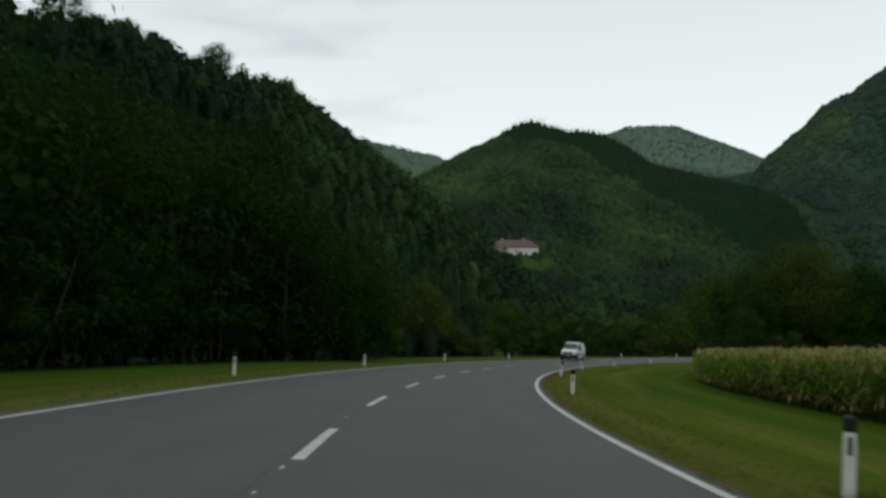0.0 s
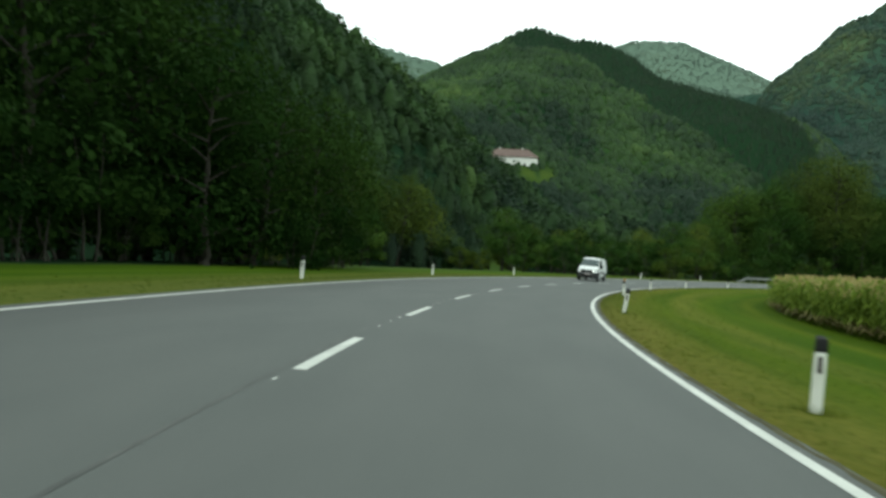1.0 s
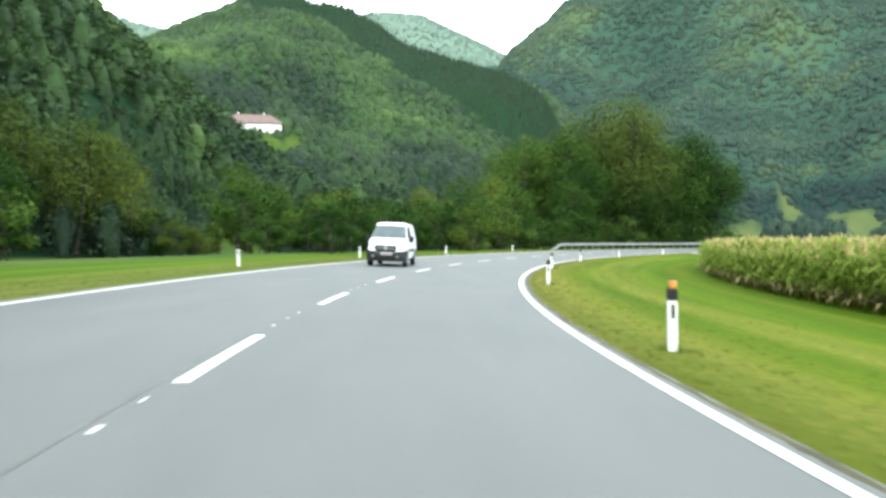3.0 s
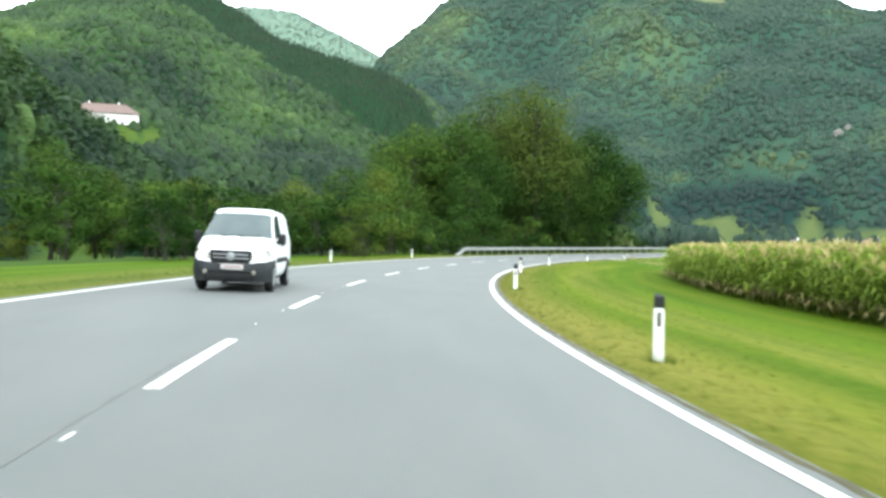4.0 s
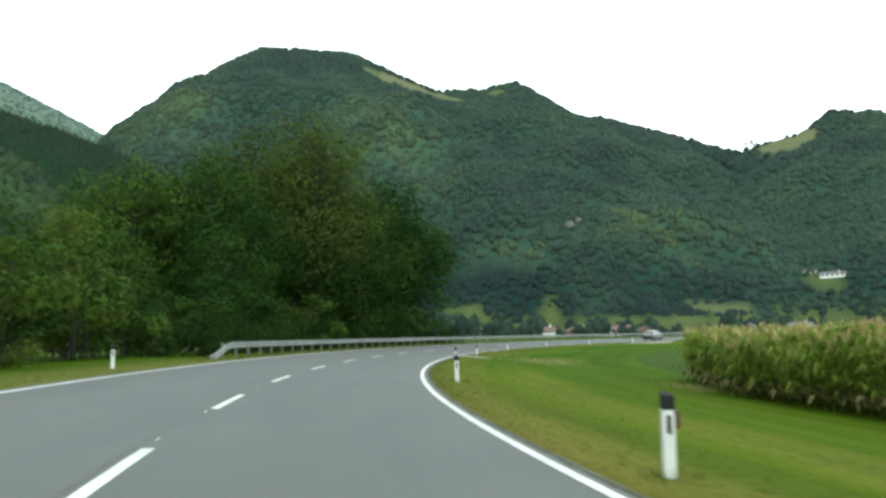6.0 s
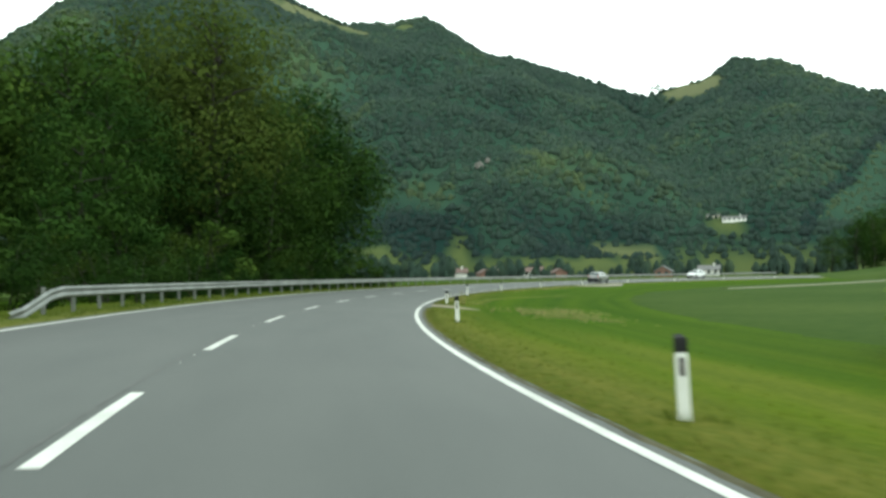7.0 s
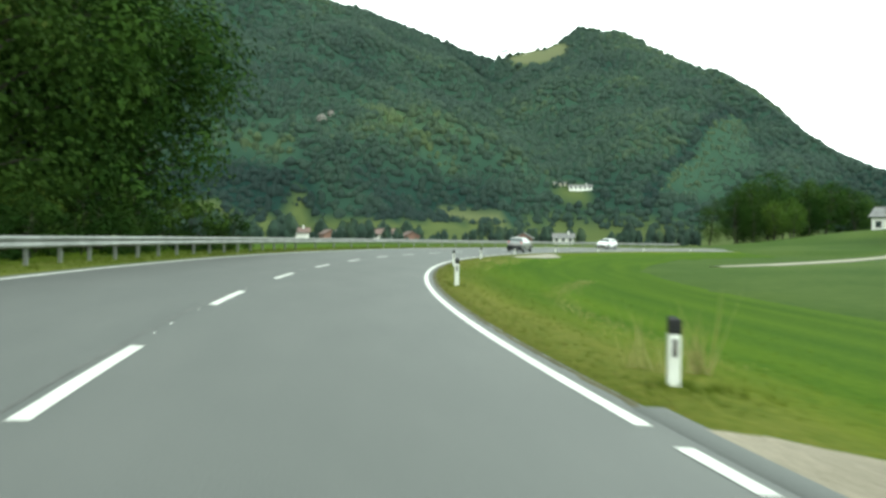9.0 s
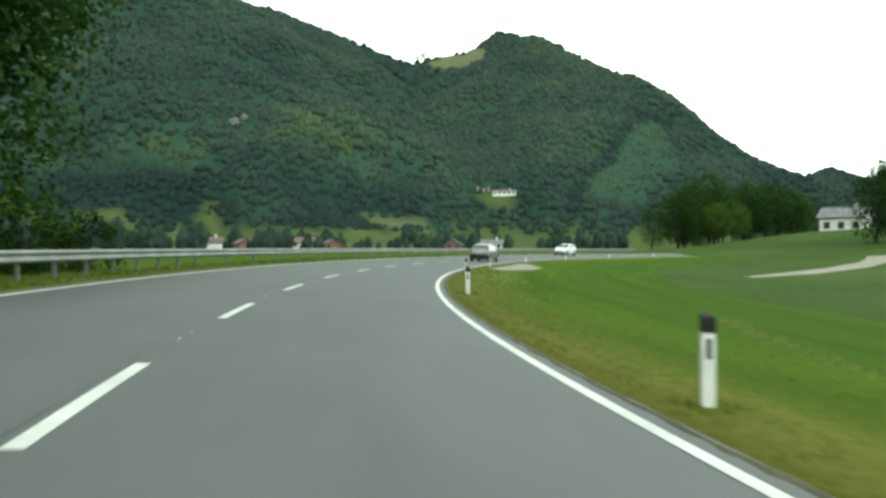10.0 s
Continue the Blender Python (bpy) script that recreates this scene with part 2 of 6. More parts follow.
M_MOWN = mown(material("mown_verge_grass", (0.04, 0.074, 0.002), (0.08, 0.11, 0.005), 0.8, 0.95, 0.6, 0.9, 7.0, spec=0.03, stretch=(0.05, 1, 1), space="UV"), [(4.0, (1.9, 1.22, 6.0)), (5.1, (1.65, 1.15, 4.5)), (6.0, (1.25, 1.05, 2.4)), (6.9, (1.02, 1.02, 1.0)), (7.5, (1.5, 1.18, 3.4)), (8.3, (1.5, 1.18, 3.4)), (9.0, (1.0, 1.02, 1.0)), (10.2, (0.88, 1.0, 0.85)), (11.2, (1.12, 1.03, 1.3)), (12.2, (0.86, 0.93, 0.9)), (18.0, (0.84, 0.88, 0.9))], [(4.0, (1.9, 1.2, 6.5)), (5.1, (1.6, 1.15, 5.0)), (6.0, (1.25, 1.08, 2.6)), (7.2, (0.9, 1.03, 0.95)), (9.5, (0.74, 0.93, 0.8)), (18.0, (0.72, 0.88, 0.8))])
M_MOWN_OUTER = mown(material("outer_verge_grass", (0.038, 0.072, 0.003), (0.076, 0.106, 0.008), 0.8, 0.95, 0.6, 0.9, 7.0, spec=0.03, stretch=(0.05, 1, 1), space="UV"), [(4.0, (1.6, 1.1, 4.5)), (5.5, (1.5, 1.12, 3.5)), (7.5, (1.3, 1.08, 2.2)), (9.5, (0.95, 1.05, 0.9)), (18.0, (0.85, 1.02, 0.8))])

# ---- the bend: centre line from its curvature ----
CURVE_STEP = 35.0
CURVATURE = (0.008824, 0.007352, 0.005227, 0.007059, 0.006584, 0.0065, 0.00665, 0.006438, 0.00632, 0.006258, 0.006225, 0.006207, 0.006194)
LANE_LEFT, LANE_RIGHT, BANK = 4.57, 4.165, 0.0418
ROAD_S = np.arange(-35.0, 345.0, 1.4)
_k = np.interp(ROAD_S, -35.0 + CURVE_STEP * np.arange(13), CURVATURE)
ROAD_H = np.concatenate([[0], np.cumsum((_k[1:] + _k[:-1]) / 2 * 1.4)])
_i0 = int(np.searchsorted(ROAD_S, 0.0 - 1e-9))
ROAD_H -= ROAD_H[_i0]
_m = (ROAD_H[1:] + ROAD_H[:-1]) / 2
ROAD_X = np.concatenate([[0], np.cumsum(np.sin(_m) * 1.4)])
ROAD_Y = np.concatenate([[0], np.cumsum(np.cos(_m) * 1.4)])
ROAD_X -= ROAD_X[_i0]
ROAD_Y -= ROAD_Y[_i0]


def on_road(s, n, up=0.0):
    """The place s metres along the centre line and n metres to its right, up above the banked surface."""
    h = np.interp(s, ROAD_S, ROAD_H)
    return Vector((np.interp(s, ROAD_S, ROAD_X) + n * math.cos(h), np.interp(s, ROAD_S, ROAD_Y) - n * math.sin(h), up - BANK * max(-6.5, min(6.5, n))))


def heading(s):
    return float(np.interp(s, ROAD_S, ROAD_H))


def road_n(x, y):
    """Signed distance to the centre line (right is positive) and the length along it, for arrays."""
    x, y = np.asarray(x, float), np.asarray(y, float)
    best, bn, bs = np.full(x.shape, 1e18), np.zeros(x.shape), np.zeros(x.shape)
    for i in range(0, len(ROAD_S), 3):
        dx, dy = x - ROAD_X[i], y - ROAD_Y[i]
        d = dx * dx + dy * dy
        c = d < best
        side = dx * math.cos(ROAD_H[i]) - dy * math.sin(ROAD_H[i])
        along = dx * math.sin(ROAD_H[i]) + dy * math.cos(ROAD_H[i])
        best = np.where(c, d, best)
        bn = np.where(c, np.where(np.abs(along) < 4, side, np.sign(side) * np.sqrt(d)), bn)
        bs = np.where(c, ROAD_S[i] + np.clip(along, -4, 4), bs)
    return bn, bs


# ---- hills: crest lines (x, y, height) and how far their feet reach for each metre of height ----
RIDGES = {
    "left_hill": ([(-120, -150, 60), (-85, 20, 52), (-66, 90, 50), (-56, 150, 59), (-42, 220, 74), (-28, 300, 94), (-12, 433, 124), (45, 620, 118), (88, 803, 164)], 1.3, 1.0),
    "left_shoulder": ([(-190, 30, 70), (-150, 100, 75), (-120, 160, 83), (-98, 220, 86), (-75, 290, 107), (-52, 370, 106), (-30, 450, 112)], 1.12, 1.0),
    "middle_hill": ([(88, 803, 167), (141, 766, 204), (172, 746, 216), (225, 717, 201), (251, 677, 168), (265, 590, 126), (275, 527, 86), (292, 484, 50), (300, 450, 22)], 2.5, 1.5),
    "blue_hill": ([(-300, 1900, 540), (120, 1944, 494), (207, 1937, 475), (500, 1900, 350)], 2.0, 1.2),
    "far_hill": ([(380, 1640, 405), (563, 1548, 450), (640, 1521, 450), (745, 1468, 394), (860, 1400, 316)], 2.0, 1.2),
    "big_mountain": ([(500, 1090, 175), (564, 1041, 202), (623, 945, 270), (660, 857, 354), (750, 800, 357), (750, 665, 282), (786, 620, 282), (799, 585, 287), (819, 523, 242), (869, 459, 229), (895, 368, 189), (899, 310, 199), (904, 282, 218), (868, 239, 205), (834, 153, 152), (763, 107, 110), (701, 57, 62), (660, 31, 46)], 1.75, 1.25),
    "right_low_hill": ([(700, 40, 38), (805, -8, 66), (964, -77, 68), (1200, -300, 120)], 3.0, 1.2),
    "back_hill": ([(-500, -420, 120), (0, -520, 150), (600, -480, 130), (1000, -400, 110)], 2.0, 1.2),
}


def smooth(e0, e1, v):
    u = np.clip((v - e0) / (e1 - e0), 0, 1)
    return u * u * (3 - 2 * u)


def waves(x, y, size, seed):
    """Cheap smooth noise from summed sines."""
    r = np.random.RandomState(seed)
    out = 0
    for o in range(4):
        for _ in range(3):
            a, p = r.uniform(0, 6.283), r.uniform(0, 6.283)
            f = 6.283 / size * (1.9 ** o) * r.uniform(0.7, 1.3)
            out = out + np.sin((x * math.cos(a) + y * math.sin(a)) * f + p) / (1.9 ** o)
    return out / 4.0


def hills(x, y):
    """The land without the road."""
    x, y = np.asarray(x, float), np.asarray(y, float)
    z = np.full(x.shape, -0.35) - 0.55 * np.exp(-(((x - 130) / 75) ** 2 + ((y - 85) / 60) ** 2))
    bend, folds = 1 + 0.16 * waves(x, y, 260, 5), waves(x, y, 170, 9)
    foot = smooth(-70, 15, (x - 60) * 0.72 - (y - 190) * 0.69)
    for key, (crest, reach, power) in RIDGES.items():
        best, crest_z = np.full(x.shape, -1e9), np.full(x.shape, 1.0)
        steep = 1 + 0.3 * smooth(650, 530, x) if key == "big_mountain" else 1.0
        for (x0, y0, z0), (x1, y1, z1) in zip(crest[:-1], crest[1:]):
            dx, dy = x1 - x0, y1 - y0
            u = np.clip(((x - x0) * dx + (y - y0) * dy) / (dx * dx + dy * dy), 0, 1)
            d = np.hypot(x - x0 - u * dx, y - y0 - u * dy) * bend * steep
            zc = z0 + u * (z1 - z0)
            slope = zc * np.clip(1 - d / (zc * reach), 0, 1) ** power
            crest_z = np.where(slope > best, zc, crest_z)
            best = np.maximum(best, slope)
        rough = 0.07 * best * folds * smooth(0, 30, best) * np.clip(1.2 - best / 260, 0.1, 1)
        if key == "big_mountain":
            # spurs and gullies below the crest
            away = 1 - np.exp(-(((x - 600) / 60) ** 2 + ((y - 232) / 60) ** 2))
            rough = rough + 0.15 * best * waves(x, y, 210, 17) * smooth(8, 40, best) * smooth(0.95, 0.6, best / crest_z) * away
        if key in ("middle_hill", "left_hill", "left_shoulder"):
            best, rough = best * (1 - foot), rough * (1 - foot)
        z = np.maximum(z, -0.35 + best + rough)
    z = z - 10 * np.exp(-(((x - 64) / 20) ** 2 + ((y - 375) / 42) ** 2)) - 7 * np.exp(-(((x - 52) / 15) ** 2 + ((y - 272) / 40) ** 2)) * smooth(2, 14, z)
    # the rise with the farm above the meadow
    return z + 6.4 * np.exp(-(((x - 296) / 48) ** 2 + ((y - 88) / 36) ** 2)) + 0.8 * np.exp(-(((x - 215) / 40) ** 2 + ((y - 85) / 36) ** 2))


def terrain(x, y):
    x, y = np.asarray(x, float), np.asarray(y, float)
    z = hills(x, y)
    n, s = road_n(x, y)
    near = np.abs(n)
    # banked roadside, a shallow dip on the inner side of the bend
    side = np.where(n > 0, np.interp(n, [4, 6.5, 8, 10, 12, 14, 16, 30], [-0.3, -0.31, -0.41, -0.55, -0.69, -0.79, -0.82, -0.85]), 0.20 + 0.1 * smooth(8, 16, -n))
    level = side - 0.45 * np.where(n > 0, 1 - smooth(14.5, 15.5, near), 1 - smooth(12.0, 13.0, near))
    w = (1 - smooth(17, 44, near)) * (1 - smooth(312, 330, s))
    return np.where(near < 60, level * w + np.minimum(z, 60) * (1 - w), z)


def meadow(x, y, both=False):
    """1 on open grassland, 0 in the woods."""
    z = terrain(x, y)
    n, s = road_n(x, y)
    wood_side = (x < np.interp(y, [-200, 5, 25, 45, 62, 74, 98, 118, 128], [-15, -15, -12, -9, -4, 1, -5, 2, 12])) & (y < 130)
    open_valley = (z < 6.0 + 5.5 * smooth(300, 360, x) + 3 * waves(x, y, 90, 3)) & (y < 0.9 * x + 130) & ~wood_side
    m = np.where(y > 1260, 0.0, open_valley.astype(float))
    def patch(cx, cy, rx, ry, turn=0.0):
        c, si = math.cos(turn), math.sin(turn)
        u, v = (x - cx) * c + (y - cy) * si, -(x - cx) * si + (y - cy) * c
        return ((u / rx) ** 2 + (v / ry) ** 2 < 1 + 0.35 * waves(x, y, 60, 11))
    # past x 300 the meadows are paled to stand in for haze
    hay_haze = 0.34 * (open_valley & (x > 300))
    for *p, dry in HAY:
        hay_haze = np.maximum(hay_haze, dry * patch(*p))
    for p in MEADOWS:
        here = patch(*p)
        m = np.maximum(m, here.astype(float))
        # far clearings get the same painted haze
        hay_haze = np.maximum(hay_haze, 0.34 * (here & (x > 300)))
    return (np.maximum(m, hay_haze > 0.35), hay_haze) if both else np.maximum(m, hay_haze > 0.35)


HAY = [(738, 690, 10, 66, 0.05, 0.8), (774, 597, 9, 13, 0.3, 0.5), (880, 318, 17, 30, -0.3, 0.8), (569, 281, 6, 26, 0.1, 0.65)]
MEADOWS = [
    (97, 417, 10, 7, 0.0), (109, 423, 5, 4, 0.0), (34, 184, 7, 9, 0.0), (36, 166, 7, 17, -0.2), (285, 95, 50, 32, 0.0), (611, 231, 7, 15, 0.0),
    (499, 441, 9, 26, -0.15), (529, 392, 5, 12, 0.1), (480, 470, 8, 26, -0.3),
]


WOOD_GREENS = ((0.013, 0.032, 0.014), (0.044, 0.088, 0.022), (0.11, 0.17, 0.04))
# bluer than the near woods: the mountain's haze is put into these greens
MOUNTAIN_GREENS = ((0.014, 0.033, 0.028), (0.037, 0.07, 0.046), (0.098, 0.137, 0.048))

# far hills: aerial haze put into the colour of the woods
HAZE_GREENS = ((0.09, 0.135, 0.108), (0.11, 0.158, 0.118), (0.15, 0.2, 0.125))


# paler patches of tint on the slopes: centre, half sizes, turn, how much paler
PALE_PATCHES = [
    (540, 480, 11, 34, 0.5, 0.3), (558, 428, 9, 30, 0.05, 0.34), (552, 385, 8, 22, -0.1, 0.2), (617, 375, 7, 26, -0.5, 0.3), (604, 318, 6, 24, 0.0, 0.28),
    (540, 360, 9, 26, 0.05, 0.32), (505, 800, 45, 70, 0.4, 0.26), (500, 503, 45, 9, 0.0, 0.3), (160, 560, 40, 90, 0.3, 0.14), (215, 470, 26, 50, 0.2, 0.16),
]
# darker patches likewise; the one round (-60, 150) paints in the left hill's shadow
DARK_PATCHES = [(130, 330, 60, 40, 0.5, 0.22), (190, 400, 40, 70, 0.3, 0.16), (52, 258, 14, 40, 0.0, 0.4), (75, 480, 34, 60, -0.6, 0.22), (20, 235, 16, 34, -0.3, 0.2), (-60, 150, 60, 150, 0.2, 0.24), (530, 440, 14, 60, 0.1, 0.16)]


def tint_patches(x, y):
    """How much paler or darker these patches make the woods."""
    out = np.zeros(np.shape(x))
    for sign, spots in ((1, PALE_PATCHES), (-1, DARK_PATCHES)):
        for cx, cy, rx, ry, turn, amount in spots:
            c, si = math.cos(turn), math.sin(turn)
            u, v = ((x - cx) * c + (y - cy) * si) / rx, (-(x - cx) * si + (y - cy) * c) / ry
            out = out + sign * amount * smooth(1.25, 0.6, np.sqrt(u * u + v * v) + 0.25 * waves(x, y, 40, 51))
    return out


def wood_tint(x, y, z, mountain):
    """How light the foliage of the woods is, from 0 to 1: lit spurs and shaded gullies are painted in, and the
    mountain's foot is darker.
    """
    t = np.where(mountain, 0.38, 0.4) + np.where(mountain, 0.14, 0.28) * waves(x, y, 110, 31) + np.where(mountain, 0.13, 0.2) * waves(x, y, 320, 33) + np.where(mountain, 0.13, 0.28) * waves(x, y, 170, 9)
    # a darker strip of tint along the edge of the young wood
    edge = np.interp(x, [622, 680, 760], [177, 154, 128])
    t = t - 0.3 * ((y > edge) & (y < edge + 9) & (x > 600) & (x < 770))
    return t + tint_patches(x, y) + np.where(mountain, 0.13 * waves(x, y, 210, 17) + 0.1 * waves(x, y, 45, 37) + 0.06 * waves(x, y, 22, 39) - 0.2 * smooth(80, 25, z) - 0.2 * smooth(60, 30, z) * smooth(240, 300, y), 0.16 * waves(x, y, 45, 37) + 0.08 * waves(x, y, 22, 39))


def dark_ridge(x, y):
    """The belt of old conifers along the crest of the middle hill."""
    d = np.full(x.shape, 1e9)
    for (x0, y0), (x1, y1) in (((200, 735), (251, 677)), ((251, 677), (275, 527)), ((275, 527), (300, 450))):
        u = np.clip(((x - x0) * (x1 - x0) + (y - y0) * (y1 - y0)) / ((x1 - x0) ** 2 + (y1 - y0) ** 2), 0, 1)
        d = np.minimum(d, np.hypot(x - x0 - u * (x1 - x0), y - y0 - u * (y1 - y0)))
    return d < 56 + 12 * waves(x, y, 70, 41)


def young_wood(x, y):
    """A pale wedge of young trees on the mountain."""
    upper = np.interp(x, [622, 680, 760], [177, 154, 128]) + 1.2 * waves(x, y, 40, 53)
    lower = np.interp(x, [622, 640, 660, 760], [152, 126, 114, 126]) + 5 * waves(x, y, 30, 55)
    return (y < upper) & (y > lower) & (x > 622) & (x < 758)


def axis(lo, a, b, hi, fine, mid, mid_to, growth=1.12, outer=1.12):
    """Grid lines: fine between a and b, mid-sized to mid_to, then growing to the ends."""
    out = list(np.arange(a, b + 0.1, fine))
    v = out[-1]
    while v < mid_to:
        v += mid
        out.append(v)
    st = mid
    while v < hi:
        st *= outer
        v += st
        out.append(v)
    v, st = a, fine
    while v > lo:
        st = min(st * growth, 150)
        v -= st
        out.insert(0, v)
    return np.array(out)


def mesh_object(name, verts, faces, mats, parent=None, smooth_faces=True):
    me = bpy.data.meshes.new(name)
    me.from_pydata(verts, [], faces)
    for m in (mats if isinstance(mats, (list, tuple)) else [mats]):
        me.materials.append(m)
    if smooth_faces:
        me.polygons.foreach_set("use_smooth", [True] * len(me.polygons))
    me.update()
    ob = new(name, me)
    if parent:
        ob.parent = parent
    return ob


def part(name, bm, mat, parent, label="", smooth_faces=True):
    """Links a bmesh as one mesh object under a thing or part."""
    me = bpy.data.meshes.new(name)
    bmesh.ops.recalc_face_normals(bm, faces=bm.faces)
    bm.to_mesh(me)
    bm.free()
    me.materials.append(mat)
    if smooth_faces:
        me.polygons.foreach_set("use_smooth", [True] * len(me.polygons))
        me.set_sharp_from_angle(angle=radians(40))
    ob = new(name, me)
    ob.parent = parent
    return tagged(ob, label)


gx = axis(-1800, -60, 270, 3200, 2.5, 11, 1000)
gy = axis(-1500, -40, 215, 3000, 2.5, 11, 1100, outer=1.025)
GX, GY = np.meshgrid(gx, gy)
GZ = terrain(GX, GY)
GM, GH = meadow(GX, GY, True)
rows_n, cols_n = GX.shape
idx = np.arange(rows_n * cols_n).reshape(rows_n, cols_n)
quads = np.stack([idx[:-1, :-1], idx[:-1, 1:], idx[1:, 1:], idx[1:, :-1]], -1).reshape(-1, 4)
ground = mesh_object("ground", np.stack([GX.ravel(), GY.ravel(), GZ.ravel()], -1).tolist(), quads.tolist(), [])
cover = ground.data.attributes.new("cover", "FLOAT", "POINT")
cover.data.foreach_set("value", GM.ravel().astype(np.float32))
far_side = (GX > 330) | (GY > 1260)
# floor tint darkened nearby: shade under the trees put into the colour
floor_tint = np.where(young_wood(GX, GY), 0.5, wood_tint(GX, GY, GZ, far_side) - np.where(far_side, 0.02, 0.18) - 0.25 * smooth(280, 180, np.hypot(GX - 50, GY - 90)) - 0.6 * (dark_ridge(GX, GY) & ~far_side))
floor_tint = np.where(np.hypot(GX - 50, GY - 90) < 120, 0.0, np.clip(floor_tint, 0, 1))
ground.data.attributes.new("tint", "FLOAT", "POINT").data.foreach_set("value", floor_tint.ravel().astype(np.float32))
# marks ground that takes the haze-tinted mountain greens
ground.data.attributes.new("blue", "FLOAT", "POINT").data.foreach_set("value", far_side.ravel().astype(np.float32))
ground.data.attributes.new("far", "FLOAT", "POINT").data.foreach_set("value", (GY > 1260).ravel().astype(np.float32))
ground.data.attributes.new("hay_haze", "FLOAT", "POINT").data.foreach_set("value", GH.ravel().astype(np.float32))


def ground_material():
    m = material("valley_ground", (0.031, 0.062, 0.01), (0.06, 0.089, 0.018), 0.06, 0.95, 0.5, 0.7, 1.5, spec=0.03)
    n, l = m.node_tree.nodes, m.node_tree.links
    b = n["Principled BSDF"]
    grass = b.inputs["Base Color"].links[0].from_socket
    at = n.new("ShaderNodeAttribute")
    at.attribute_name = "cover"
    wood = n.new("ShaderNodeMix")
    wood.data_type = "RGBA"
    ramps = []
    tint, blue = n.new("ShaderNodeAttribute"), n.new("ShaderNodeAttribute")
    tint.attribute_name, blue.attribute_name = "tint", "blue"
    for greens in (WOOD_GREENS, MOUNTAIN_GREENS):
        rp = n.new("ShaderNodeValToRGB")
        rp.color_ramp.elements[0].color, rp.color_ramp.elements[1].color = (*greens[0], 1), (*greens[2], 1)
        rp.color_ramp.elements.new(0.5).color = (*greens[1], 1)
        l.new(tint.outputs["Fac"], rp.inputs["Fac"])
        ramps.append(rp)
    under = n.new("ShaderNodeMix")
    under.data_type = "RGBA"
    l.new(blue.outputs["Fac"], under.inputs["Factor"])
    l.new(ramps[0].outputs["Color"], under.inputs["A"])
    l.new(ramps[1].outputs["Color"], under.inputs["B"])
    # ground of the far hills takes the same painted haze
    far, hazed_wood = n.new("ShaderNodeAttribute"), n.new("ShaderNodeMix")
    far.attribute_name, hazed_wood.data_type = "far", "RGBA"
    hazed_wood.inputs["B"].default_value = (*HAZE_GREENS[1], 1)
    l.new(far.outputs["Fac"], hazed_wood.inputs["Factor"])
    l.new(under.outputs["Result"], hazed_wood.inputs["A"])
    l.new(hazed_wood.outputs["Result"], wood.inputs["A"])
    l.new(at.outputs["Fac"], wood.inputs["Factor"])
    l.new(grass, wood.inputs["B"])
    # dry hay colour, also mixed in to paint the valley's haze
    hay_haze_at, dry = n.new("ShaderNodeAttribute"), n.new("ShaderNodeMix")
    hay_haze_at.attribute_name = "hay_haze"
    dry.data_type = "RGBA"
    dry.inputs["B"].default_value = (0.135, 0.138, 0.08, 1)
    l.new(hay_haze_at.outputs["Fac"], dry.inputs["Factor"])
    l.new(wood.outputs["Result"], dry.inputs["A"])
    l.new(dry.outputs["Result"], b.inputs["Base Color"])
    return m


ground.data.materials.append(ground_material())
tagged(ground, "green valley floor and wooded mountain slopes", "ground", kind="structure")


def ribbon(name, s0, s1, step, offsets, ups, mat, parent=None, shift=None):
    """A strip along the road through the offsets (metres to the right), each with its height above the banked surface."""
    ss = np.linspace(s0, s1, int((s1 - s0) / step) + 1)
    verts, faces, k = [], [], len(offsets)
    for s in ss:
        for n, up in zip(offsets, ups):
            verts.append(on_road(s, n + (shift(s) if shift else 0.0), up))
    for i in range(len(ss) - 1):
        for j in range(k - 1):
            a = i * k + j
            faces.append((a, a + 1, a + k + 1, a + k))
    ob = mesh_object(name, verts, faces, mat, parent)
    uv = ob.data.uv_layers.new(name="along")
    flat = np.array([(s, n) for s in ss for n in offsets])
    li = np.empty(len(ob.data.loops), dtype=np.int32)
    ob.data.loops.foreach_get("vertex_index", li)
    uv.data.foreach_set("uv", flat[li].ravel())
    return ob


road = ribbon("road", -35, 332, 1.4, [-5.0, -4.9, -2.4, 0, 2.2, 4.42, 4.5], [-0.12, 0, 0, 0, 0, 0, -0.12], M_ASPHALT)
tagged(road, "grey worn asphalt two-lane country road in a bend", "road", kind="structure")
verge_left = ribbon("verge_left", -35, 332, 1.4, [-4.93, -5.1, -5.6, -6.5, -8, -10, -12, -14, -15.5], [-0.1, 0.0, 0.03, 0.0, -0.01, 0.0, 0.02, 0.04, -0.25], M_MOWN_OUTER)
tagged(verge_left, "mown green grass verge beside the asphalt", "verge", kind="structure")
verge_right = ribbon("verge_right", -35, 332, 1.4, [4.28, 4.41, 4.9, 5.5, 6.5, 8, 10, 12, 14, 16, 17.5], [-0.1, 0.0, 0.02, 0.0, -0.04, -0.14, -0.28, -0.42, -0.52, -0.55, -0.95], M_MOWN)
tagged(verge_right, "mown green grass verge with pale mowing stripes", "verge", kind="structure")

ribbon("apron", 160.9, 165.4, 0.5, [4.25, 4.28, 4.42, 4.54, 4.7], [-0.01, 0.012, 0.016, 0.016, -0.05], M_ASPHALT, road)

# painted lines
def line_shift(s):
    return -0.015 - 0.055 * float(smooth(112, 165, s))


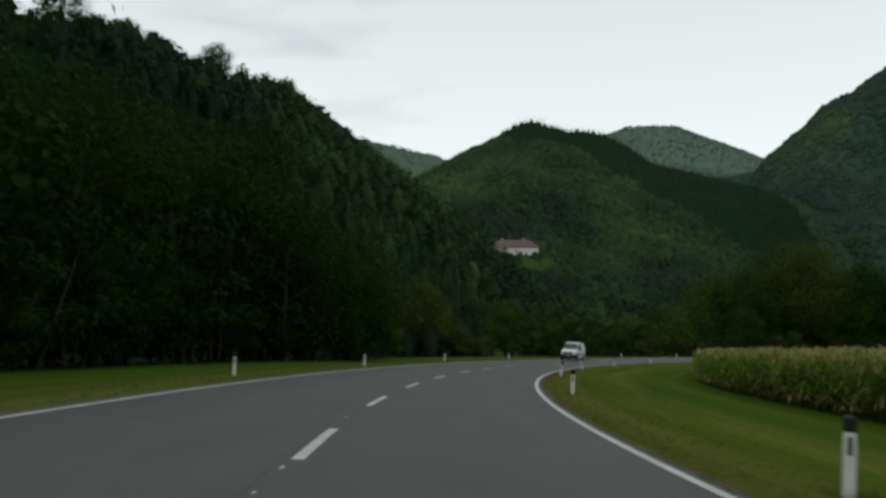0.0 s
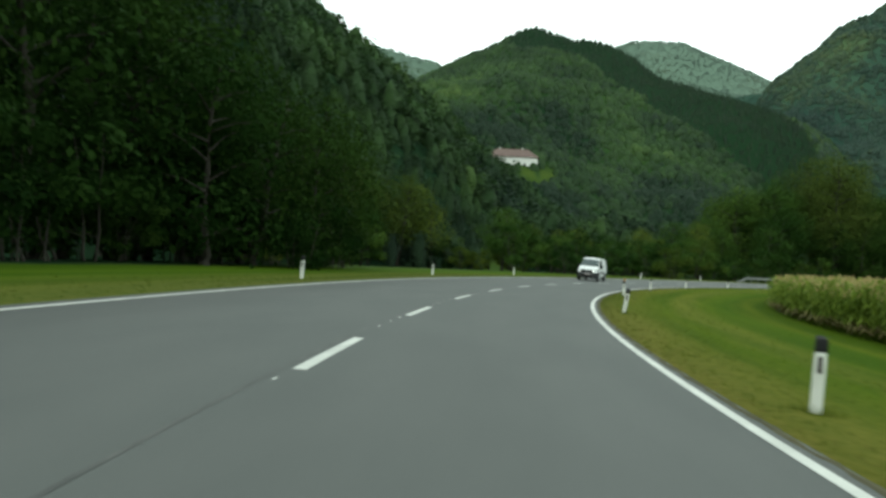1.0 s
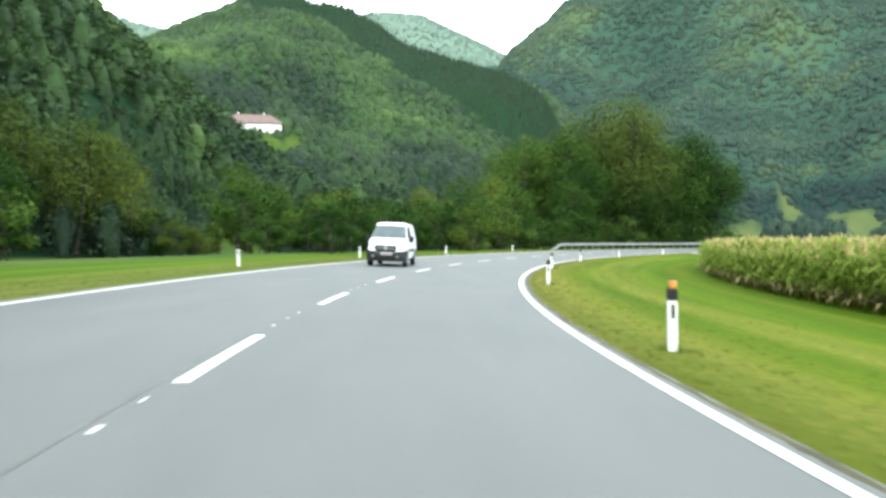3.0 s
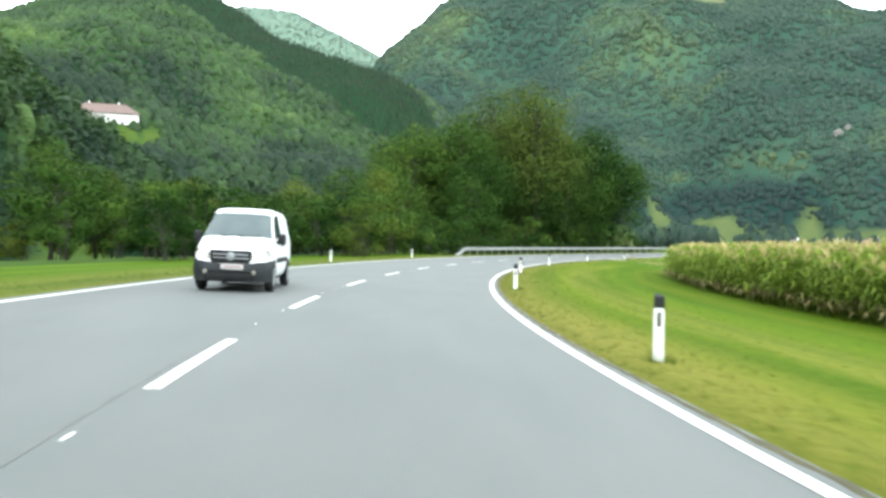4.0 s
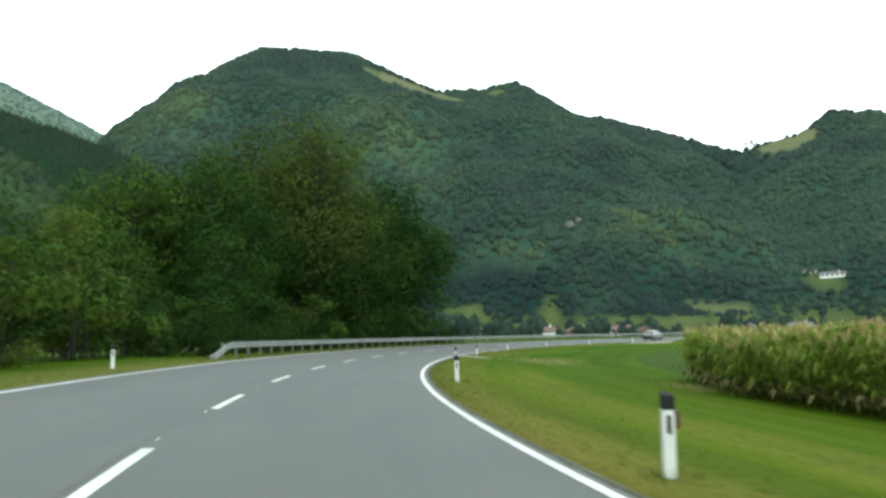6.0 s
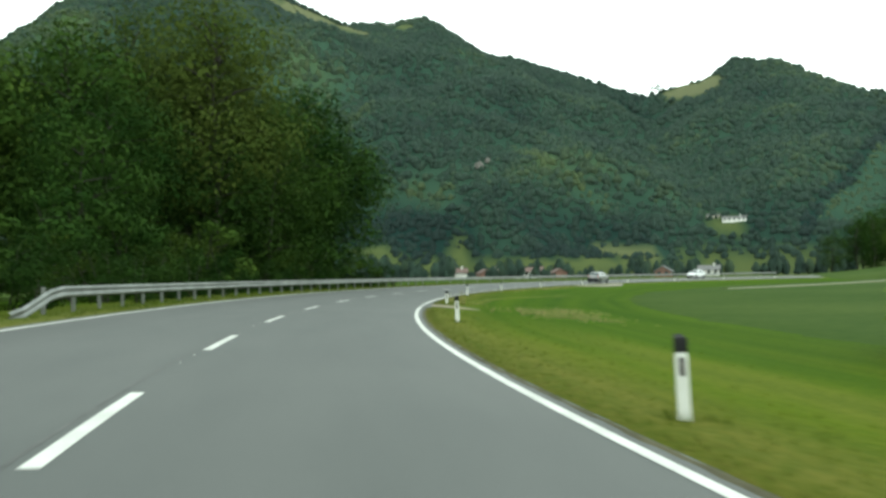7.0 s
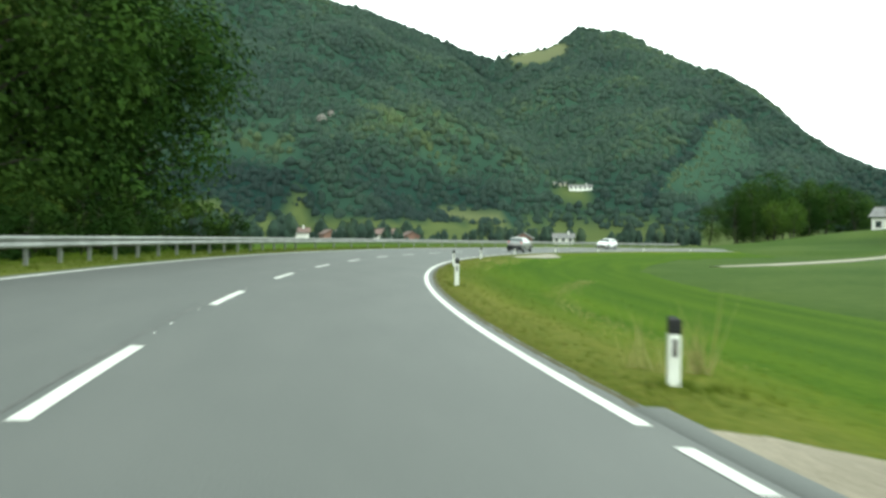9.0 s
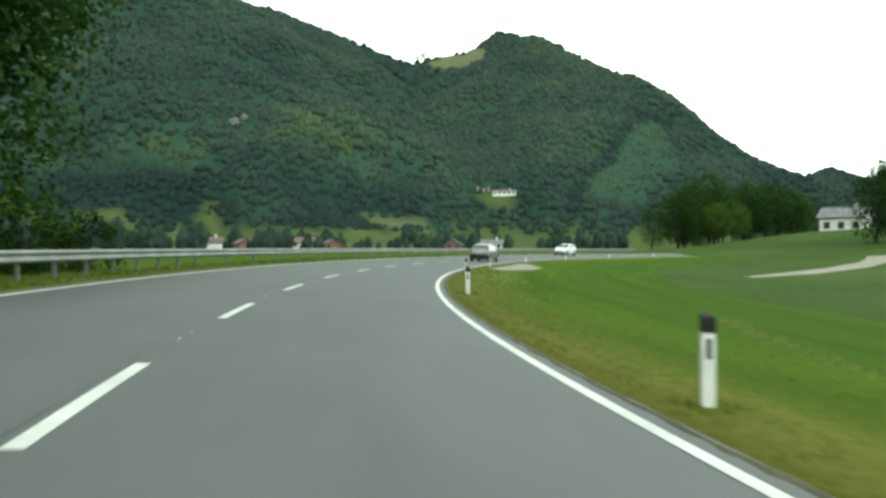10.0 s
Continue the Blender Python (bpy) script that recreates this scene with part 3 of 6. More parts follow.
for nm, n0 in (("edge_line_left", -LANE_LEFT), ("edge_line_right", LANE_RIGHT)):
    spans = [(-35, 332)] if n0 < 0 else [(-35, 160.8), (161.2, 162.3), (163.1, 164.1), (164.75, 332)]
    for a, b in spans:
        ob = ribbon(nm, a, b, 1.0, [n0 - 0.065, n0 + 0.065], [0.005, 0.005], M_PAINT, road, None if n0 < 0 else line_shift)
DASH_FIRST, DASH_STEP, DASH_LENGTH = 13.27 - 2 * 8.4, 8.4, 3.4
for i in range(38):
    s = DASH_FIRST + DASH_STEP * i
    ribbon("lane_dash", s, s + DASH_LENGTH, 1.0, [-0.07, 0.07], [0.006, 0.006], M_PAINT, road)
ribbon("joint_seam", -30, 330, 1.4, [-0.19, -0.15], [0.003, 0.003], M_SEAM, road)


def top_z(x, y):
    """Height of the grass surface."""
    n, s = road_n(np.array([x]), np.array([y]))
    n = float(n[0])
    if n > 0:
        up = np.interp(n, [4.4, 4.9, 5.5, 6.5, 8, 10, 12, 14, 16], [0.0, 0.02, 0.0, -0.04, -0.14, -0.28, -0.42, -0.52, -0.55])
    else:
        up = np.interp(-n, [5.1, 5.6, 6.5, 8, 10, 12, 14], [0.0, 0.03, 0.0, -0.01, 0.0, 0.02, 0.04])
    if -13.0 < n < 15.5:
        return float(up - BANK * max(-6.5, min(6.5, n)))
    return float(terrain(np.array([x]), np.array([y]))[0])


def path_strip(name, left, right, mat, lift=0.03, cuts=6):
    """A gravel strip between two edge lines, laid on the grass."""
    verts, faces = [], []
    def refine(line):
        out = []
        for (x0, y0), (x1, y1) in zip(line[:-1], line[1:]):
            out += [(x0 + (x1 - x0) * i / 5, y0 + (y1 - y0) * i / 5) for i in range(5)]
        return out + [line[-1]]
    a, b = refine(left), refine(right)
    r = np.random.RandomState(4)
    for (x0, y0), (x1, y1) in zip(a, b):
        j0, j1 = r.uniform(-0.015, 0.015), r.uniform(0.985, 1.015)
        for i in range(cuts + 1):
            u = j0 + (j1 - j0) * i / cuts
            x, y = x0 + (x1 - x0) * u, y0 + (y1 - y0) * u
            verts.append((x, y, top_z(x, y) + lift - (0.06 if i in (0, cuts) else 0)))
    k = cuts + 1
    for i in range(len(a) - 1):
        for j in range(cuts):
            q = i * k + j
            faces.append((q, q + 1, q + k + 1, q + k))
    return tagged(mesh_object(name, verts, faces, mat), kind="structure")


tagged(path_strip("field_entrance", [on_road(s, n)[:2] for s, n in ((165.2, 4.42), (164.7, 5.0), (163.9, 5.6), (162.6, 6.15), (161.3, 6.7))], [on_road(s, n)[:2] for s, n in ((162.3, 4.42), (161.6, 4.85), (161.2, 5.3), (161.0, 5.7), (160.9, 6.6))], M_EARTH, 0.012), "earthy gravel field entrance off the road", "track", kind="structure")
tagged(path_strip("farm_track", [(147, 133.5), (155, 130.2), (170, 123.4), (190, 116.0), (215, 109)], [(147.6, 132.4), (154, 127.2), (168.6, 120.2), (188.8, 112.8), (214, 106)], M_GRAVEL, 0.05), "pale gravel farm track crossing the meadow", "track", kind="structure")
tagged(path_strip("lay_by", [on_road(s, 5.2)[:2] for s in (229, 235, 241, 247)], [on_road(s, n)[:2] for s, n in ((229, 6.2), (235, 8.2), (241, 8.4), (247, 6.4))], M_GRAVEL, 0.02), "small pale gravel lay-by beside the road", "track", kind="structure")

# dark soil edge where the asphalt meets the grass, and scraps of old paint on the seam
soil = ribbon("soil_edge", -35, 332, 0.3, [4.29, 4.33, 4.38, 4.44], [-0.004, 0.004, 0.005, -0.012], M_EDGE)
r_edge = np.random.RandomState(8)
for v in soil.data.vertices:
    v.co += Vector((r_edge.normal(0, 0.016), r_edge.normal(0, 0.016), r_edge.uniform(-0.004, 0.004)))
tagged(soil, "dark crumbly soil along the asphalt edge", "soil", kind="structure")
for i in range(30):
    for u in (4.3, 5.4, 6.5, 7.6):
        s = DASH_FIRST + DASH_STEP * i + u + r_edge.uniform(-0.2, 0.2)
        if r_edge.uniform() < 0.4:
            continue
        w = r_edge.uniform(0.01, 0.024) * (1.0 if s < 90 else 0.6)
        ribbon("paint_scrap", s, s + r_edge.uniform(0.1, 0.22), 0.1, [-w - 0.06, w - 0.06], [0.006, 0.006], M_PAINT, road)

# ---- shapes ----
def box_bm(sx, sy, sz, at=(0, 0, 0), bevel=0.0, turn=None):
    bm = bmesh.new()
    bmesh.ops.create_cube(bm, size=1.0)
    bmesh.ops.scale(bm, vec=(sx, sy, sz), verts=bm.verts)
    if bevel:
        bmesh.ops.bevel(bm, geom=list(bm.edges), offset=bevel, segments=2, affect="EDGES", profile=0.6)
    if turn is not None:
        bmesh.ops.transform(bm, matrix=turn, verts=bm.verts)
    bmesh.ops.translate(bm, vec=at, verts=bm.verts)
    return bm


def cyl_bm(radius, depth, at=(0, 0, 0), axis_y=False, sides=24, bevel=0.0, r2=None):
    bm = bmesh.new()
    bmesh.ops.create_cone(bm, cap_ends=True, segments=sides, radius1=radius, radius2=radius if r2 is None else r2, depth=depth)
    if bevel:
        rim = [e for e in bm.edges if abs(e.verts[0].co.z - e.verts[1].co.z) < 1e-5]
        bmesh.ops.bevel(bm, geom=rim, offset=bevel, segments=2, affect="EDGES", profile=0.5)
    if axis_y:
        bmesh.ops.rotate(bm, matrix=Matrix.Rotation(radians(90), 3, "X"), verts=bm.verts)
    bmesh.ops.translate(bm, vec=at, verts=bm.verts)
    return bm


# ---- roadside posts ----
def make_post():
    """A white post, wedge-shaped in plan, with a slanted black cap and a reflector on its two faces."""
    root = new("delineator_post")
    bm = bmesh.new()
    prof = [(-0.06, -0.045), (0.06, -0.045), (0.035, 0.05), (-0.035, 0.05)]
    rings = []
    for z, k in ((-0.25, 1.0), (0.0, 1.0), (0.55, 1.0), (0.645, 1.0)):
        rings.append([bm.verts.new((x * k, y * k, z + (0.02 * (y > 0) if z > 0.6 else 0))) for x, y in prof])
    for a, b in zip(rings[:-1], rings[1:]):
        for i in range(4):
            bm.faces.new((a[i], a[(i + 1) % 4], b[(i + 1) % 4], b[i]))
    bm.faces.new(rings[-1])
    bm.faces.new(rings[0][::-1])
    bmesh.ops.bevel(bm, geom=[e for e in bm.edges if abs(e.verts[0].co.z - e.verts[1].co.z) > 0.05], offset=0.012, segments=2, affect="EDGES")
    part("shaft", bm, M_POSTWHITE, root)
    bm = bmesh.new()
    rings = []
    for z, k in ((0.64, 1.06), (0.76, 1.04), (0.775, 0.9)):
        rings.append([bm.verts.new((x * k, y * k, z + (0.03 * (y > 0)))) for x, y in prof])
    for a, b in zip(rings[:-1], rings[1:]):
        for i in range(4):
            bm.faces.new((a[i], a[(i + 1) % 4], b[(i + 1) % 4], b[i]))
    bm.faces.new(rings[-1])
    bm.faces.new(rings[0][::-1])
    part("cap", bm, M_BLACK, root, "black plastic cap")
    part("reflector", box_bm(0.045, 0.012, 0.17, (0, -0.05, 0.51), 0.004), M_REFLECT, root, "dark red-brown reflector strip")
    part("reflector", box_bm(0.03, 0.012, 0.12, (0, 0.053, 0.53), 0.004), M_REFLECT, root, "dark red-brown reflector strip")
    return tagged(root, "white plastic roadside post with black cap", "post", "roadside posts")


POST = make_post()
r_post = np.random.RandomState(12)
RIGHT_POSTS = [(-5.5, 5.2), (12.3, 5.4), (30.7, 5.15), (48.5, 5.07), (66.9, 5.03), (83.2, 5.0), (99.5, 4.87), (115.4, 4.96), (132.5, 5.1), (149.9, 5.27), (166.5, 5.1), (182.9, 4.92), (199.9, 4.9), (217, 5.0), (234, 5.0), (252, 5.0), (270, 5.0), (288, 5.0), (306, 5.0)]
# tilts in degrees, set to fit these posts to the camera's view
TILT_FIT = {12.3: 4.5, 30.7: 2.5, 48.5: 8.5}
LEFT_POSTS = [(-2, -6.0), (15, -6.0), (32.2, -6.2), (49.4, -5.75), (68.4, -5.95), (86.9, -6.4), (102.7, -6.3), (118.5, -5.75), (136.1, -6.1)]
for where in (RIGHT_POSTS, LEFT_POSTS):
    for s, n in where:
        p = on_road(s, n, 0.0)
        post = copy_thing(POST, pose(p.x, p.y, top_z(p.x, p.y) - (0.15 if s == 166.5 else 0.02), r_post.normal(0, 0.8), TILT_FIT.get(s, r_post.normal(0, 0.8)), -math.degrees(heading(s)) + r_post.normal(0, 6)))
        if s == 66.9:
            part("amber_reflector", cyl_bm(0.045, 0.1, (0.02, 0, 0.835), False, 16, 0.01), M_AMBER, post, "amber reflector on top of the cap")
            part("reflector_lid", cyl_bm(0.03, 0.02, (0.02, 0, 0.895), False, 16), M_DARKWOOD, post)
            tagged(post, "white roadside post with amber reflector on its black cap", "post", "roadside posts")
        if s in (99.5, 115.4):
            part("side_reflector", box_bm(0.05, 0.07, 0.17, (0.088, -0.01, 0.55), 0.012), M_DARKRED, post, "dark red box reflector on the side")
            tagged(post, "white roadside post with dark red box reflector on its side", "post", "roadside posts")
for o in (*POST.children, POST):
    bpy.data.objects.remove(o)


# ---- guard rail on the outer side ----
def make_rail(s0, s1, n):
    root = new("guard_rail")
    prof = [(0.0, -0.155), (0.02, -0.155), (0.075, -0.12), (0.08, -0.075), (0.03, -0.03), (0.02, 0.0), (0.03, 0.03), (0.08, 0.075), (0.075, 0.12), (0.02, 0.155), (0.0, 0.155)]
    def height(s):
        return 0.60 * smooth(s0, s0 + 3.2, s) + 0.02
    k = len(prof)
    span, ss = 4.0, None
    start = s0
    while start < s1:
        verts, faces = [], []
        ss = np.linspace(start, start + span + 0.06, 6)
        for s in ss:
            for d, z in prof:
                verts.append(on_road(s, n + d, height(s) + z))
            for d, z in prof:
                verts.append(on_road(s, n + d - 0.006, height(s) + z * 0.985))
        for i in range(len(ss) - 1):
            for j in range(k - 1):
                a = i * 2 * k + j
                faces.append((a, a + 1, a + 2 * k + 1, a + 2 * k))
                faces.append((a + k, a + 3 * k, a + 3 * k + 1, a + k + 1))
            for j in (0, k - 1):
                a = i * 2 * k + j
                faces.append((a, a + 2 * k, a + 3 * k, a + k))
        mesh_object("rail_beam", verts, faces, M_STEEL, root)
        start += span
    me = None
    s = s0 + 2.4
    while s < s1:
        if me is None:
            ob = part("rail_post", box_bm(0.11, 0.06, 1.1, (0, 0, 0.2), 0.012), M_STEEL, root, smooth_faces=False)
            me = ob.data
            sp = part("spacer", box_bm(0.14, 0.1, 0.12, (0.1, 0, 0.55), 0.01), M_STEEL, ob)
            sm = sp.data
        else:
            ob = new("rail_post", me)
            ob.parent = root
            sp = new("spacer", sm)
            sp.parent = ob
        p = on_road(s, n - 0.16)
        ob.matrix_local = pose(p.x, p.y, p.z, 0, 0, -math.degrees(heading(s)))
        s += 2.0 if s < 210 else 4.0
    return tagged(root, "galvanised steel guard rail with sloping end piece", "guard rail")


make_rail(146.2, 322, -5.95)

# ---- trees ----
def fast_mesh(name, verts, tris, mat, tint=None):
    """A mesh of triangles from arrays."""
    me = bpy.data.meshes.new(name)
    me.vertices.add(len(verts))
    me.vertices.foreach_set("co", np.asarray(verts, np.float32).ravel())
    me.loops.add(len(tris) * 3)
    me.loops.foreach_set("vertex_index", np.asarray(tris, np.int32).ravel())
    me.polygons.add(len(tris))
    me.polygons.foreach_set("loop_start", np.arange(0, len(tris) * 3, 3, dtype=np.int32))
    if tint is not None:
        me.attributes.new("tint", "FLOAT", "POINT").data.foreach_set("value", np.asarray(tint, np.float32))
    me.materials.append(mat)
    me.polygons.foreach_set("use_smooth", [True] * len(tris))
    me.update(calc_edges=True)
    return me


def leaf_cards(centres, outward, size, rng, slim=0.55, loose=0.5):
    """A folded diamond at each centre, turned roughly outward."""
    k = len(centres)
    nrm = outward + rng.normal(0, loose, (k, 3))
    nrm /= np.linalg.norm(nrm, axis=1)[:, None] + 1e-9
    a = np.cross(nrm, rng.normal(0, 1, (k, 3)))
    a /= np.linalg.norm(a, axis=1)[:, None] + 1e-9
    b = np.cross(nrm, a)
    sz = (size * rng.uniform(0.6, 1.3, k))[:, None]
    v = np.stack([centres - a * sz, centres - b * sz * slim + nrm * sz * 0.18, centres + a * sz, centres + b * sz * slim + nrm * sz * 0.18], 1).reshape(-1, 3)
    i = np.arange(k) * 4
    t = np.stack([np.stack([i, i + 1, i + 2], -1), np.stack([i, i + 2, i + 3], -1)], 1).reshape(-1, 3)
    return v, t


def tube(path, radii, sides=7):
    """A tapered limb along a path."""
    verts, tris = [], []
    path = [Vector(p) for p in path]
    for i, (p, r) in enumerate(zip(path, radii)):
        d = (path[min(i + 1, len(path) - 1)] - path[max(i - 1, 0)]).normalized()
        q = d.to_track_quat("Z", "Y")
        for j in range(sides):
            a = j / sides * math.tau
            verts.append(p + q @ Vector((math.cos(a) * r, math.sin(a) * r, 0)))
    for i in range(len(path) - 1):
        for j in range(sides):
            a, b = i * sides + j, i * sides + (j + 1) % sides
            tris += [(a, b, b + sides), (a, b + sides, a + sides)]
    return verts, tris


def merge(pieces):
    vs, ts, o = [], [], 0
    for v, t in pieces:
        vs.append(np.asarray(v, float).reshape(-1, 3))
        ts.append(np.asarray(t, int).reshape(-1, 3) + o)
        o += len(vs[-1])
    return np.concatenate(vs), np.concatenate(ts)


def make_tree(height, seed, leaf, crown_from=0.25, spread=0.27, lobes=13, leaves=2600, leaf_size=0.24, stems=1):
    """A broadleaf tree: trunk and limbs in one mesh, the crown of single leaf sprays in another."""
    rng = np.random.RandomState(seed)
    root = new("tree")
    wood, tips = [], []
    for st in range(stems):
        lean = rng.normal(0, 0.05, 2) * (1 if stems == 1 else 3)
        base = rng.normal(0, 0.0 if stems == 1 else 0.35, 2)
        pts = [(base[0] + lean[0] * h * height + rng.normal(0, 0.012) * height * (h > 0), base[1] + lean[1] * h * height + rng.normal(0, 0.012) * height * (h > 0), h * height) for h in (0, 0.04, 0.2, 0.4, 0.6, 0.8, 0.93)]
        r0 = height * 0.017 / math.sqrt(stems)
        wood.append(tube(pts, [r0 * 1.5, r0 * 1.05, r0 * 0.95, r0 * 0.75, r0 * 0.5, r0 * 0.25, r0 * 0.06]))
        for i in range(lobes // stems):
            h = crown_from + (0.95 - crown_from) * ((i + 0.5) / (lobes // stems)) ** 0.9
            j = min(int(h / 0.2) + 1, 5)
            start = Vector(pts[j])
            start.z = h * height * 0.86
            a = i * 2.4 + rng.uniform(-0.5, 0.5)
            prof = max(0.62 if h < 0.5 else 0.3, math.sin(math.pi * min(1, max(0.12, (h - crown_from + 0.12) / (1.18 - crown_from)))) ** 0.7)
            reach = spread * height * prof * rng.uniform(0.65, 1.15)
            end = start + Vector((math.cos(a) * reach, math.sin(a) * reach, height * 0.09 * rng.uniform(0.2, 1.3)))
            mid = (start + end) / 2 + Vector((0, 0, height * 0.015))
            wood.append(tube([start, mid, end], [r0 * 0.38, r0 * 0.22, r0 * 0.05], 5))
            tips.append((np.array(end), height * rng.uniform(0.1, 0.17) * (0.75 + 0.5 * prof)))
        tips.append((np.array(pts[-1]), height * 0.09))
    v, t = merge(wood)
    trunk = new("trunk", fast_mesh("trunk", v, t, M_BARK))
    trunk.parent = root
    cs, ns = [], []
    total = sum(r ** 2 for _, r in tips)
    for c, r in tips:
        k = max(20, int(leaves * r * r / total))
        d = rng.normal(0, 1, (k, 3))
        d /= np.linalg.norm(d, axis=1)[:, None]
        rad = r * rng.uniform(0.25, 1.0, k) ** 0.45 * (1 + 0.35 * np.sin(d[:, 0] * 5 + seed) * np.sin(d[:, 1] * 4 + d[:, 2] * 5))
        p = c + d * rad[:, None] * np.array([1.12, 1.12, 0.82])
        cs.append(p)
        ns.append(d * 1.0 + np.array([0, 0, 0.45]))
    cs, ns = np.concatenate(cs), np.concatenate(ns)
    keep = cs[:, 2] > 0.25
    v, t = leaf_cards(cs[keep], ns[keep], leaf_size * (height / 14) ** 0.5, rng, 0.6, 0.14)
    crown = new("crown", fast_mesh("crown", v, t, leaf))
    crown.parent = root
    return root


def make_spruce(height, seed):
    """A conifer with whorls of drooping boughs."""
    rng = np.random.RandomState(seed)
    root = new("spruce")
    trunk = new("trunk", fast_mesh("trunk", *tube([(0, 0, 0), (0, 0, height * 0.5), (0, 0, height)], [height * 0.014, height * 0.009, 0.02]), M_BARK))
    trunk.parent = root
    cs, ns = [], []
    h = 0.1
    while h < 0.99:
        reach = height * 0.19 * (1 - h) ** 0.8 + 0.15
        for b in range(9):
            a = rng.uniform(0, math.tau)
            m = max(4, int(reach * 6))
            u = np.linspace(0.12, 1, m) * rng.uniform(0.75, 1.1)
            p = np.stack([np.cos(a) * u * reach, np.sin(a) * u * reach, h * height - 0.25 * reach * u ** 1.4 + rng.normal(0, 0.06, m)], -1)
            p[:, :2] += rng.normal(0, 0.1 * reach, (m, 2)) * u[:, None]
            cs.append(p)
            ns.append(np.tile(np.array([[0.3 * math.cos(a), 0.3 * math.sin(a), 1.0]]), (m, 1)))
        h += 0.034 + 0.012 * rng.uniform()
    v, t = leaf_cards(np.concatenate(cs), np.concatenate(ns), 0.3 * (height / 15) ** 0.5, rng, 0.4)
    crown = new("crown", fast_mesh("crown", v, t, M_NEEDLE))
    crown.parent = root
    return root


def ground_at(x, y):
    return float(terrain(np.array([x]), np.array([y]))[0])


def plant(kind, spots, label, group, rng, scale=(0.85, 1.15), category="tree"):
    """Copies of the given trees at spots (x, y, size)."""
    for x, y, size in spots:
        src = kind[rng.randint(len(kind))]
        k = size * rng.uniform(*scale)
        m = pose(x, y, ground_at(x, y) - 0.08, rng.normal(0, 2), rng.normal(0, 2), rng.uniform(0, 360))
        ob = copy_thing(src, m)
        ob.matrix_basis = m @ Matrix.Diagonal((k * rng.uniform(0.9, 1.1), k * rng.uniform(0.9, 1.1), k, 1))
        tagged(ob, label, category, group)


TREES = [make_tree(14, 3 + i, M_LEAF, 0.14, 0.24 + 0.02 * i, 18, 4800, 0.19) for i in range(4)]
OLIVE = [make_tree(14, 93 + i, M_LEAF_OLIVE, 0.2, 0.16 + 0.02 * i, 18, 4400, 0.17) for i in range(2)]
TALL = [make_tree(20, 103 + i, M_LEAF, 0.12, 0.24 + 0.015 * i, 24, 10500, 0.165) for i in range(3)]
TALL_OLIVE = [make_tree(22, 113 + i, M_LEAF_OLIVE, 0.22, 0.15 + 0.02 * i, 24, 9500, 0.15) for i in range(2)]
# trees and shrubs with shade painted into their leaf colour
SHADED_TREES = [make_tree(14, 63 + i, M_LEAF_SHADED, 0.06, 0.22 + 0.02 * i, 18, 4600, 0.17) for i in range(3)]
DARK_SHRUBS = [make_tree(5, 73 + i, M_LEAF_SHADED, 0.04, 0.36, 12, 1500, 0.22, stems=3) for i in range(2)]
BIRCH = [make_tree(14, 23 + i, M_LEAF_YELLOW, 0.16, 0.17, 16, 4000, 0.16) for i in range(2)]
SHRUBS = [make_tree(5, 33 + i, M_LEAF, 0.08, 0.36, 12, 1500, 0.22, stems=3) for i in range(3)]
PALE_SHRUBS = [make_tree(5, 43 + i, M_LEAF_YELLOW, 0.08, 0.34, 12, 1500, 0.22, stems=3) for i in range(2)]
SPRUCES = [make_spruce(15, 53 + i) for i in range(2)]
PROTOTYPES = TREES + OLIVE + TALL + TALL_OLIVE + SHADED_TREES + DARK_SHRUBS + BIRCH + SHRUBS + PALE_SHRUBS + SPRUCES


def row(points, gap, depth, size, rng, wobble=1.5):
    """Spots along a line of points, scattered back to the left of it by up to depth."""
    out = []
    for (x0, y0), (x1, y1) in zip(points[:-1], points[1:]):
        ln = math.hypot(x1 - x0, y1 - y0)
        for i in range(max(1, int(ln / gap))):
            u = (i + rng.uniform(0.1, 0.9)) * gap / ln
            back = rng.uniform(0, depth)
            nx, ny = -(y1 - y0) / ln, (x1 - x0) / ln
            out.append((x0 + u * (x1 - x0) + nx * back + rng.normal(0, wobble * 0.4), y0 + u * (y1 - y0) + ny * back + rng.normal(0, wobble * 0.4), rng.uniform(*size)))
    return out


rng = np.random.RandomState(77)
# the dark wood beside the road at the start
WOOD_EDGE = [(-14, -20), (-15.5, 5), (-13, 25), (-10, 45), (-5, 62), (0, 74)]
plant(DARK_SHRUBS, row(WOOD_EDGE, 1.25, 3.5, (0.7, 1.3), rng), "dense green shrub at the edge of a dark wood", "shrubs at the wood edge", rng, category="shrub")
plant(SHADED_TREES + SPRUCES[:1], row([(x - 3, y) for x, y in WOOD_EDGE], 3.2, 5, (0.95, 1.35), rng), "tall dark green broadleaf tree in a dense roadside wood", "trees of the roadside wood", rng)
plant(SHADED_TREES + SPRUCES, row([(x - 10, y + 2) for x, y in WOOD_EDGE], 4.0, 12, (1.0, 1.4), rng), "tall dark green tree on a steep wooded slope", "trees of the roadside wood", rng)
plant(SHADED_TREES, [(1.5, 71, 0.72), (-1, 67, 0.85), (2.6, 75.5, 0.7), (-2.5, 74, 0.95), (0.5, 79, 0.8), (-3, 63, 0.9)], "dark green tree at the end of the roadside wood", "trees of the roadside wood", rng)
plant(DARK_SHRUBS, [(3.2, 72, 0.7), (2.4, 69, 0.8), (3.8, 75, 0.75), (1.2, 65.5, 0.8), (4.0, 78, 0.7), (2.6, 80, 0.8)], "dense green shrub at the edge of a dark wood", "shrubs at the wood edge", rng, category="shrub")
